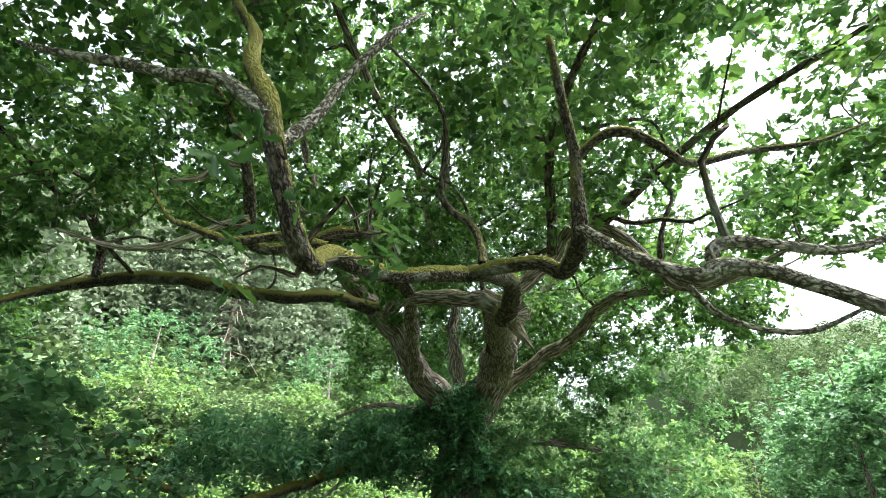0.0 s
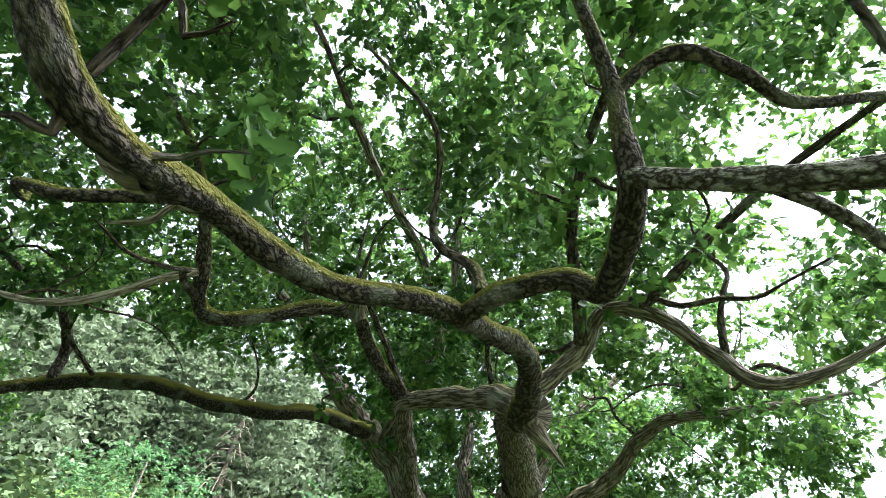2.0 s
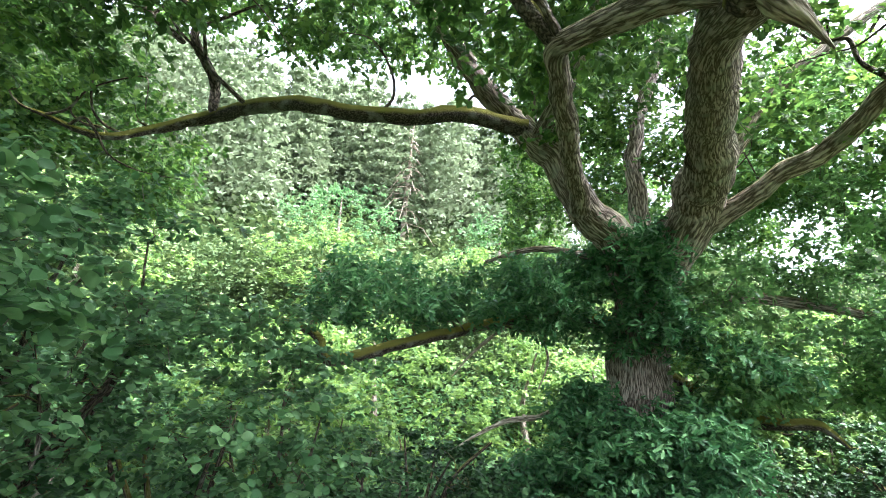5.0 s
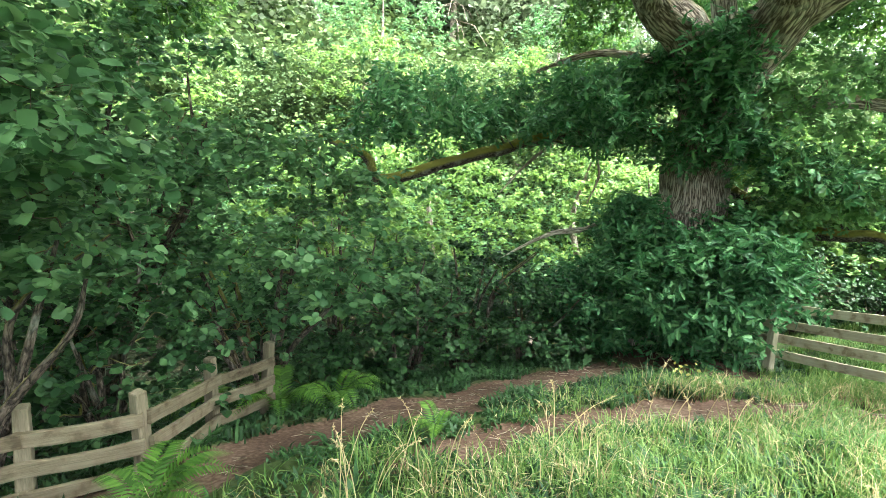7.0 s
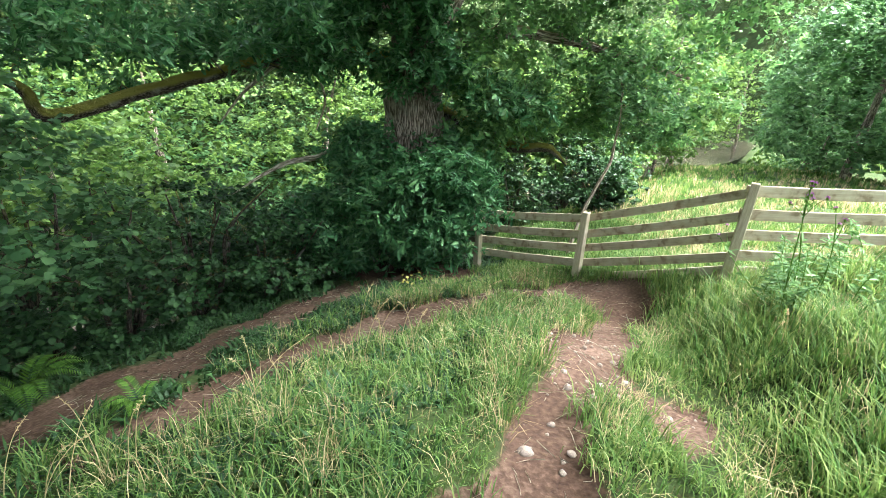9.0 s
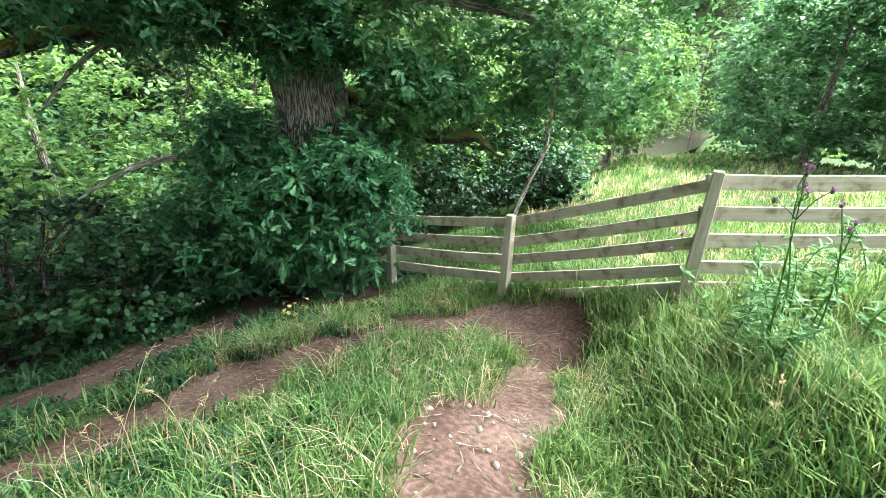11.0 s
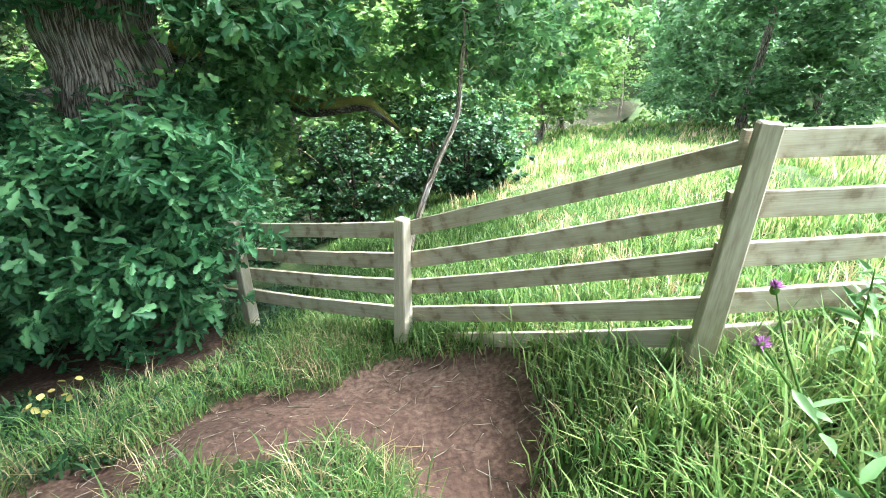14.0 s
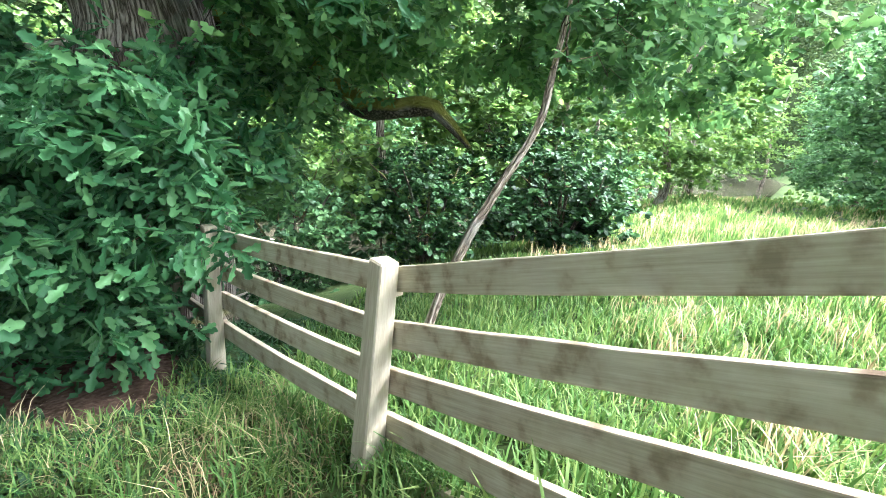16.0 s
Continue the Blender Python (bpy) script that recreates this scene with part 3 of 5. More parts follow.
oak_limb("limb", [(-1.5, -4.85, 4.2, 0.13), (-1.40, -5.47, 4.22, 0.09), (-1.40, -5.92, 4.25, 0.085), (-1.58, -6.40, 4.10, 0.066), (-1.65, -6.88, 3.88, 0.064), (-1.81, -7.17, 3.75, 0.056), (-1.97, -7.32, 3.69, 0.055), (-2.10, -7.50, 3.67, 0.055), (-2.17, -7.70, 3.62, 0.055), (-2.20, -7.95, 3.55, 0.05), (-2.08, -8.34, 3.31, 0.046), (-2.05, -8.54, 3.32, 0.042), (-2.06, -8.70, 3.52, 0.04), (-2.15, -8.75, 3.85, 0.044), (-2.35, -8.65, 4.2, 0.04), (-2.5, -8.5, 4.6, 0.036), (-2.8, -8.4, 5.1, 0.03), (-3.0, -8.0, 5.7, 0.024), (-3.5, -7.6, 6.2, 0.012)], M_MOSSBARK, "mossy twisting limb")
oak_limb("branch", [(-2.12, -8.75, 3.75, 0.034), (-2.35, -8.8, 3.95, 0.03), (-2.6, -8.8, 4.02, 0.028), (-2.95, -8.75, 4.22, 0.025), (-3.3, -8.8, 4.3, 0.02), (-3.8, -8.7, 4.6, 0.01)], M_LICHEN, "lichen-spotted branch")
oak_limb("branch", [(-2.1, -8.72, 3.62, 0.028), (-2.0, -8.6, 3.9, 0.026), (-1.95, -8.5, 4.2, 0.022), (-1.75, -8.4, 4.6, 0.018), (-1.7, -8.1, 5.1, 0.01)], M_LICHEN)
oak_limb("branch", [(-2.2, -7.95, 3.6, 0.03), (-2.5, -7.9, 3.72, 0.028), (-2.75, -8.0, 3.66, 0.026), (-3.05, -8.0, 3.78, 0.022), (-3.4, -7.8, 4.0, 0.014), (-3.7, -7.7, 4.3, 0.008)], M_MOSSBARK)
oak_limb("limb", [(-1.62, -6.8, 3.90, 0.06), (-1.42, -7.02, 3.84, 0.055), (-1.14, -7.13, 3.80, 0.056), (-0.97, -7.10, 3.73, 0.058), (-0.92, -7.38, 3.71, 0.056), (-0.90, -7.67, 3.70, 0.045), (-0.90, -7.73, 3.95, 0.036), (-0.885, -7.76, 4.16, 0.034), (-0.93, -7.90, 4.43, 0.03), (-0.97, -8.0, 4.85, 0.022)], M_MOSSBARK, "crooked elbow limb")
oak_limb("branch", [(-0.885, -7.76, 4.14, 0.03), (-0.74, -7.80, 4.24, 0.03), (-0.6, -7.81, 4.24, 0.029), (-0.42, -7.72, 4.19, 0.027), (-0.25, -7.61, 4.14, 0.025), (0.1, -7.5, 4.25, 0.02), (0.55, -7.4, 4.35, 0.014), (1.0, -7.2, 4.6, 0.008)], M_MOSSBARK)
oak_limb("branch", [(-0.91, -7.70, 3.74, 0.036), (-0.80, -7.78, 3.60, 0.034), (-0.68, -7.88, 3.45, 0.033), (-0.50, -8.0, 3.29, 0.036), (-0.40, -8.02, 3.31, 0.04), (-0.25, -8.04, 3.28, 0.034), (-0.05, -8.08, 3.17, 0.032), (0.2, -8.15, 3.02, 0.028), (0.6, -8.2, 2.95, 0.02), (1.0, -8.2, 3.05, 0.01)], M_LICHEN, "pale lichen-crusted branch")
oak_limb("branch", [(-0.40, -8.02, 3.30, 0.03), (-0.405, -8.01, 3.40, 0.03), (-0.33, -8.0, 3.44, 0.028), (-0.18, -8.0, 3.42, 0.024), (0.15, -7.95, 3.40, 0.02), (0.6, -7.9, 3.55, 0.01)], M_LICHEN)
oak_limb("branch", [(-0.68, -7.88, 3.46, 0.02), (-0.5, -7.8, 3.38, 0.016), (-0.3, -7.7, 3.2, 0.015), (0.0, -7.7, 3.12, 0.012), (0.25, -7.8, 3.2, 0.007)], M_LICHEN)
oak_limb("limb", [(-1.40, -4.95, 4.28, 0.14), (-1.75, -4.70, 4.5, 0.12), (-2.0, -4.54, 4.57, 0.105), (-2.59, -4.2, 4.75, 0.10), (-2.86, -3.9, 4.80, 0.10), (-3.15, -2.7, 4.82, 0.12), (-3.5, -1.2, 4.8, 0.14), (-3.7, -0.2, 4.6, 0.18)], M_BARK, "crossing limb joining two stems")
oak_limb("limb", [(-2.80, -3.95, 4.80, 0.09), (-2.96, -4.3, 4.98, 0.075), (-3.05, -4.7, 5.16, 0.072), (-3.12, -5.0, 5.30, 0.075), (-3.43, -5.29, 5.23, 0.072), (-3.68, -5.52, 4.99, 0.068), (-3.95, -5.76, 4.80, 0.07), (-4.15, -5.89, 4.87, 0.068), (-3.98, -6.26, 5.10, 0.06), (-3.94, -6.59, 5.50, 0.05), (-4.1, -6.8, 5.95, 0.036), (-4.4, -7.1, 6.4, 0.024)], M_MOSSBARK, "bent limb with a knotted stub")
oak_limb("dead_branch", [(-3.92, -6.30, 4.90, 0.035), (-4.15, -6.36, 4.80, 0.034), (-4.4, -6.42, 4.66, 0.032), (-4.7, -6.5, 4.54, 0.03), (-5.1, -6.62, 4.52, 0.026), (-5.6, -6.8, 4.66, 0.016)], M_BLEACH, "bleached bare dead branch")
oak_limb("limb", [(-3.05, 1.75, 3.5, 0.34), (-3.3, 0.95, 4.1, 0.33), (-3.75, 0.15, 4.9, 0.28), (-4.3, -0.1, 5.65, 0.25), (-4.9, -0.5, 6.3, 0.20), (-5.4, -1.6, 7.1, 0.14), (-5.6, -2.2, 8.2, 0.10), (-5.7, -3.0, 9.4, 0.06)], M_BARK, "leaning furrowed limb", sides=18)
oak_limb("limb", [(-4.6, -0.35, 6.05, 0.15), (-5.4, -1.1, 6.1, 0.14), (-6.45, -2.05, 5.85, 0.13), (-7.6, -2.7, 5.98, 0.13), (-8.5, -2.95, 5.98, 0.125), (-9.3, -3.1, 5.9, 0.12), (-9.7, -3.8, 5.45, 0.08), (-9.65, -4.5, 5.0, 0.06), (-10.2, -5.2, 5.2, 0.03)], M_MOSSBARK, "long level mossy limb")
oak_limb("branch", [(-9.2, -3.1, 5.95, 0.09), (-9.25, -3.15, 6.5, 0.085), (-9.1, -3.7, 6.9, 0.075), (-9.5, -3.6, 7.7, 0.05), (-10.3, -3.9, 8.3, 0.03)], M_TWIG)
oak_limb("branch", [(-9.1, -3.9, 6.8, 0.05), (-8.3, -5.0, 6.5, 0.05), (-7.6, -6.0, 6.3, 0.04), (-7.3, -7.2, 6.5, 0.02)], M_TWIG)
oak_limb("limb", [(-2.3, 1.25, 4.25, 0.17), (-1.88, 1.0, 4.59, 0.165), (-1.1, 0.75, 5.08, 0.15), (-0.41, 0.5, 5.45, 0.135), (0.18, -0.5, 5.82, 0.11), (0.54, -1.0, 5.83, 0.09), (1.36, -1.3, 5.78, 0.065), (2.2, -1.3, 5.9, 0.05), (2.95, -1.3, 6.0, 0.03), (3.6, -1.2, 6.3, 0.012)], M_BARK, "rising side limb")
oak_limb("limb", [(-1.55, -4.4, 4.55, 0.11), (-1.2, -4.35, 4.85, 0.10), (-0.9, -4.3, 5.15, 0.095), (-0.62, -4.46, 5.5, 0.085), (-0.2, -4.5, 5.4, 0.08), (0.25, -4.55, 4.9, 0.07), (0.52, -4.6, 4.55, 0.06), (1.0, -4.7, 4.6, 0.045), (1.7, -4.9, 4.9, 0.02)], M_BARK, "reaching side limb")
oak_limb("limb", [(-4.4, -0.2, 5.8, 0.16), (-3.6, -0.9, 6.8, 0.14), (-2.9, -1.5, 7.9, 0.11), (-2.8, -2.0, 9.3, 0.09), (-2.6, -2.6, 10.6, 0.04)], M_BARK)
oak_limb("limb", [(-3.0, 1.7, 3.9, 0.2), (-3.3, 2.1, 6.6, 0.15), (-3.0, 3.0, 9.0, 0.12), (-2.7, 3.3, 11, 0.05)], M_BARK)
oak_limb("limb", [(-2.1, 1.1, 4.8, 0.16), (-1.2, 1.5, 6.6, 0.12), (0.3, 2.0, 8.2, 0.09), (1.5, 2.6, 9.2, 0.04)], M_BARK)
oak_limb("limb", [(-5.2, -1.3, 6.9, 0.10), (-5.6, -3.0, 7.4, 0.085), (-6.4, -4.6, 8.1, 0.06), (-7.2, -6.0, 8.3, 0.03)], M_BARK)
oak_limb("limb", [(-3.2, -1.2, 7.3, 0.10), (-3.0, -3.2, 7.5, 0.08), (-3.2, -5.0, 7.6, 0.06), (-3.4, -7.0, 8.0, 0.03)], M_BARK)
oak_limb("limb", [(-0.9, -4.35, 5.2, 0.07), (-0.8, -5.5, 6.2, 0.055), (-0.2, -6.8, 6.8, 0.04), (0.6, -8.4, 7.1, 0.02)], M_TWIG)
oak_limb("limb", [(-0.3, -4.5, 5.45, 0.06), (0.9, -5.2, 6.2, 0.045), (2.0, -6.2, 6.4, 0.03), (3.0, -7.4, 6.4, 0.015)], M_TWIG)
oak_limb("branch", [(-1.5, -6.95, 3.9, 0.035), (-1.6, -6.6, 4.4, 0.032), (-1.9, -6.5, 4.8, 0.028), (-1.8, -7.0, 5.3, 0.02), (-2.2, -7.5, 5.7, 0.012)], M_TWIG)
oak_limb("broken_stub", [(-1.38, -4.97, 4.12, 0.085), (-1.30, -4.98, 3.98, 0.05), (-1.24, -4.94, 3.88, 0.025), (-1.19, -4.90, 3.80, 0.006)], M_DEAD, "splintered pale broken stub", wiggle=0.5)
oak_limb("broken_stub", [(-3.08, -4.98, 5.28, 0.085), (-3.05, -5.06, 5.36, 0.08), (-3.04, -5.09, 5.39, 0.05)], M_DEAD, "knotted sawn stub")
oak_limb("broken_stub", [(-4.0, -6.5, 5.4, 0.035), (-4.2, -6.6, 5.42, 0.032), (-4.3, -6.65, 5.2, 0.03), (-4.55, -6.75, 5.12, 0.012)], M_DEAD, "splintered pale broken stub")
oak_limb("broken_stub", [(-2.12, -8.2, 3.38, 0.05), (-2.2, -8.22, 3.42, 0.045), (-2.24, -8.23, 3.44, 0.03)], M_DEAD, "sawn stub")
# low boughs
oak_limb("bough", [(-3.5, 2.1, 2.9, 0.16), (-4.2, 1.75, 3.05, 0.12), (-4.75, 1.5, 3.08, 0.11), (-5.5, 0.3, 2.75, 0.10), (-6.4, -0.9, 2.3, 0.095), (-7.1, -1.8, 1.97, 0.09), (-7.25, -2.0, 2.35, 0.07), (-7.9, -2.4, 2.6, 0.04)], M_MOSSBARK, "low drooping half-dead bough")
oak_limb("dead_branch", [(-4.75, 1.45, 3.15, 0.06), (-5.2, 1.0, 2.9, 0.045), (-5.7, 0.5, 2.35, 0.03), (-6.1, 0.3, 1.8, 0.015)], M_BLEACH)
oak_limb("dead_branch", [(-3.4, 2.1, 1.75, 0.06), (-4.0, 1.65, 1.56, 0.055), (-4.47, 1.33, 1.385, 0.05), (-4.75, 1.12, 1.22, 0.048), (-4.95, 0.98, 1.17, 0.05), (-5.25, 0.76, 1.10, 0.042), (-5.55, 0.52, 0.9, 0.03), (-5.94, 0.23, 0.59, 0.012)], M_BLEACH, "bleached dead branch")
oak_limb("dead_branch", [(-4.72, 1.5, 3.1, 0.03), (-4.78, 1.4, 2.6, 0.026), (-4.66, 1.3, 2.2, 0.024), (-4.75, 1.1, 1.7, 0.012)], M_DEAD)
oak_limb("dead_branch", [(-3.2, 1.4, 3.9, 0.09), (-4.0, 0.95, 4.1, 0.07), (-4.7, 0.5, 4.15, 0.055), (-5.48, 0.15, 3.86, 0.03)], M_BARK)
for k in range(9):
    p0 = np.array([-4.55, 1.5, 3.08]) + rng.normal(size=3) * 0.12
    w = np.array([rng.uniform(-1.0, 0.9), rng.uniform(-0.6, 0.2), rng.uniform(-0.55, 0.35)])
    oak_limb("dead_branch", [(*(p0 + w * f + rng.normal(size=3) * 0.07 * (f > 0)), 0.022 * (1 - 0.8 * f)) for f in (0, 0.3, 0.55, 0.8, 1.0)], M_BLEACH, sides=6, per=4)
oak_limb("bough", [(-3.0, 2.6, 2.2, 0.16), (-2.35, 3.3, 1.80, 0.145), (-1.75, 3.45, 1.53, 0.13), (-1.35, 3.2, 1.42, 0.115), (-1.0, 2.95, 1.45, 0.10), (-0.62, 2.79, 1.52, 0.085), (-0.45, 2.75, 1.44, 0.06), (-0.2, 2.8, 1.22, 0.025)], M_MOSSBARK, "low mossy bough")
oak_limb("bough", [(-2.8, 2.3, 3.3, 0.16), (-1.6, 2.9, 3.6, 0.12), (-0.2, 3.4, 3.5, 0.09), (1.0, 3.6, 3.2, 0.06), (2.0, 3.8, 3.0, 0.03)], M_BARK)

def side_branches(n):
    """Crooked secondary branches off the upper limbs."""
    wood = np.vstack([catmull(l, 6) for l in OAK_LIMBS])
    wood = wood[wood[:, 2] > 4.4]
    made = 0
    while made < n:
        a = wood[rng.integers(len(wood))]
        d = np.array([rng.normal(), rng.normal(), abs(rng.normal()) * 0.8 + 0.15])
        d /= np.linalg.norm(d)
        L = rng.uniform(1.2, 3.0)
        pts = [a[:3]]
        for k in range(6):
            d = d + rng.normal(size=3) * 0.5
            d /= np.linalg.norm(d)
            pts.append(pts[-1] + d * L / 6)
        pts = np.array(pts)
        gap = np.linalg.norm(pts[:, None, :2] - np.array([(-1.2, -9.5), (-1.4, -8.2), (-1.6, -7.5), (-0.8, -6.8)])[None], axis=-1).min()
        if pts[:, 2].min() < 4.2 or (gap < 1.7 and pts[:, 2].min() < 6.2):
            continue
        r = min(a[3] * 0.6, rng.uniform(0.025, 0.05))
        oak_limb("branch", [(*p, r * (1 - 0.8 * k / 6)) for k, p in enumerate(pts)], M_TWIG, sides=7, per=4)
        made += 1


side_branches(46)
SKEL = np.vstack([catmull(l, 6) for l in OAK_LIMBS])
EYES = np.array([(-1.2, -9.9, 2.47), (-1.2, -8.9, 2.5), (-1.3, -8.1, 2.4), (-1.6, -7.5, 2.4), (-1.2, -7.3, 2.8), (-0.5, -6.2, 2.7), (0, -4.5, 2.4), (0.3, -3, 2.0), (0.58, -1.7, 1.7)])


def clear_of_walk(p, gap):
    """True where p keeps its distance from the walked line."""
    a, b = EYES[:-1], EYES[1:]
    d = b - a
    t = np.clip(((p[:, None] - a) * d).sum(-1) / (d * d).sum(-1), 0, 1)
    q = a + d * t[..., None]
    return np.linalg.norm(p[:, None] - q, axis=-1).min(1) > gap


def twig_to(p, skeleton, lo=0.25):
    """A crooked thin branch from the nearest wood to p."""
    d = np.linalg.norm(skeleton[:, :3] - p, axis=1) + 0.6 * np.maximum(0, skeleton[:, 2] - p[2])
    near = skeleton[d.argmin()]
    a, span = near[:3], np.linalg.norm(p - near[:3])
    kink = lambda f: a + (p - a) * f + rng.normal(size=3) * span * 0.13 + np.array([0, 0, 0.08 * span])
    path = catmull([a, kink(0.22), kink(0.45), kink(0.72), p], 2)
    r0 = min(near[3] * 0.7, 0.011 + 0.019 * span)
    return path, np.linspace(r0, 0.004, len(path))


def crown(parent, centres, spread, count, shape, faces, size, mat, skeleton=None, up=0.5, twigs=True, gap=1.2, name="crown", tmat=None, flat=0.55):
    """Leaf sprays round centres, each on its own twig."""
    centres = np.asarray(centres)
    if twigs and skeleton is not None:
        grown = np.array(skeleton)
        tubes = []
        for c in centres[np.linalg.norm(centres - centres.mean(0), axis=1).argsort()]:
            path, rad = twig_to(c, grown)
            tubes.append((path, rad))
            grown = np.vstack([grown, np.c_[path[2::2], rad[2::2]]])
        part("twig_growth", tubes_mesh("twig_growth", tubes, 4, 0), tmat or M_TWIG, parent, "", "stuff")
    per = 7
    groups = max(1, count // per)
    rad = rng.uniform(0.6, 1.25, len(centres)) * spread
    idx = np.repeat(np.arange(len(centres)), groups)
    off = rng.normal(size=(len(idx), 3)) * np.array([1, 1, flat]) * 0.5
    tuft = centres[idx] + off * rad[idx, None]
    keep = clear_of_walk(tuft, gap)
    tuft, off = tuft[keep], off[keep]
    face = rng.normal(size=(len(tuft), 3)) * 0.45 + off * 0.5 + np.array([0, 0, up * 2.0])
    face /= np.linalg.norm(face, axis=1)[:, None]
    at = np.repeat(tuft, per, 0) + rng.normal(size=(len(tuft) * per, 3)) * size * 0.18
    nrm = np.repeat(face, per, 0) + rng.normal(size=(len(at), 3)) * 0.38
    nrm /= np.linalg.norm(nrm, axis=1)[:, None]
    al = rng.normal(size=(len(at), 3)) + np.repeat(off, per, 0) * 0.5 - np.array([0, 0, 0.15])
    al -= nrm * (al * nrm).sum(1)[:, None]
    al /= np.linalg.norm(al, axis=1)[:, None] + 1e-9
    fr = np.stack([np.cross(al, nrm), al, nrm], axis=2)
    me = leaf_mesh(name, shape, faces, at, fr, size * rng.uniform(0.6, 1.25, len(at)))
    return part(name, me, mat, parent, "", "stuff")


# upper canopy: a broad dome, ragged, thinning towards its rim
def dome_points(n):
    out = []
    while len(out) < n:
        x, y = rng.uniform(-14, 5.5), rng.uniform(-13.5, 9)
        e = ((x + 4.2) / 9.8) ** 2 + ((y + 2.2) / 11.5) ** 2
        if e > 1:
            continue
        top = 4.5 + 8.5 * math.sqrt(1 - e)
        low = 4.5 + 1.2 * math.sqrt(1 - e)
        z = rng.uniform(low, top)
        # ragged eastern rim over the path, open to the meadow
        if x > 2.2 and y < -1.0 and rng.random() < 0.55:
            continue
        if x > 0.3 and y > 0.5 and rng.random() < 0.55:
            continue
        # open windows under the crown's rim, towards the far hillside and down the valley
        rise = math.degrees(math.atan2(z - 2.4, math.hypot(x + 1.5, y + 8)))
        way = math.degrees(math.atan2(x + 1.5, y + 8))
        if (-60 < way < -24 and rise < 30) or (way > 30 and rise < 24) or (way < -100 and rise < 25):
            continue
        if noise.noise((x * 0.6, y * 0.6, z * 0.8)) < 0.03 + 0.06 * rng.normal():
            continue
        out.append((x, y, z))
    return np.array(out)


pts = dome_points(2400)
pts = pts[clear_of_walk(pts, 2.0)]
crown(oak, pts, 0.66, 112, OAKS, OAKS_F, 0.148, M_OAK, SKEL, 0.35, gap=1.35)


def blob(n, c, r, shell=0.35):
    d = rng.normal(size=(n, 3))
    d /= np.linalg.norm(d, axis=1)[:, None]
    return np.array(c) + d * np.array(r) * rng.uniform(shell, 1, (n, 1)) ** 0.6


# leaves low round the trunk and on the boughs
low = np.vstack([
    blob(76, (-2.75, 0.9, 0.5), (0.95, 0.8, 1.15)), blob(54, (-3.7, 1.2, 0.45), (1.1, 0.8, 1.1)), blob(40, (-4.4, 0.8, 0.1), (0.9, 0.7, 0.9)), blob(14, (-2.2, 1.9, 1.2), (0.7, 0.6, 0.7)),
    blob(34, (-2.95, 0.75, 4.0), (0.75, 0.45, 0.6)), blob(22, (-3.0, 1.4, 2.85), (1.0, 0.5, 0.5)), blob(14, (-4.0, 1.5, 3.7), (0.7, 0.6, 0.6)),
    blob(22, (-1.95, 0.75, 0.9), (0.4, 0.35, 0.7)), blob(8, (-1.6, 1.9, 2.3), (0.7, 0.5, 0.5)), blob(30, (-4.6, 1.2, 3.3), (1.1, 0.7, 0.7)), blob(20, (-3.9, 1.2, 1.35), (0.5, 0.4, 0.45)), blob(36, (-5.2, 0.2, 3.2), (1.6, 1.2, 0.6)), blob(34, (-6.8, -1.2, 3.0), (1.5, 1.2, 0.7))])
crown(oak, low, 0.44, 119, OAK, OAK_F, 0.14, M_OAKLOW, SKEL, 0.45, name="low_foliage", gap=0.9)
mid = np.vstack([
    blob(26, (-2.1, 1.9, 3.2), (0.9, 0.6, 0.9)), blob(64, (0.9, 3.0, 6.4), (2.6, 1.5, 1.7)), blob(40, (-2.6, 3.4, 6.0), (2.2, 1.5, 1.6)), blob(64, (-0.6, 3.3, 2.9), (2.2, 1.0, 1.3)), blob(50, (1.2, 3.9, 2.7), (1.6, 1.1, 1.3)),
    blob(28, (-1.5, 2.9, 2.2), (1.2, 0.8, 0.9)), blob(26, (-2.1, 2.3, 1.3), (0.8, 0.6, 0.9)), blob(18, (-1.7, 2.0, 2.2), (0.6, 0.4, 0.4)), blob(56, (-0.5, 3.5, 4.8), (2.4, 1.4, 1.2)), blob(34, (1.6, 3.6, 4.2), (2.0, 1.2, 1.3))])
crown(oak, mid, 0.45, 84, OAKS, OAKS_F, 0.125, M_OAKMID, SKEL, 0.45, name="bough_foliage", gap=0.9)

# near sprays hanging from the limbs over the path
spray = np.array([(-1.75, -8.75, 3.25), (-1.7, -8.5, 3.35), (-1.95, -8.9, 3.5), (-0.35, -8.55, 4.0), (-2.3, -8.5, 3.2), (-1.85, -8.2, 3.4)])
crown(oak, spray, 0.22, 14, OAK, OAK_F, 0.10, M_OAK, SKEL, 0.3, name="leaf_spray", gap=0.75)


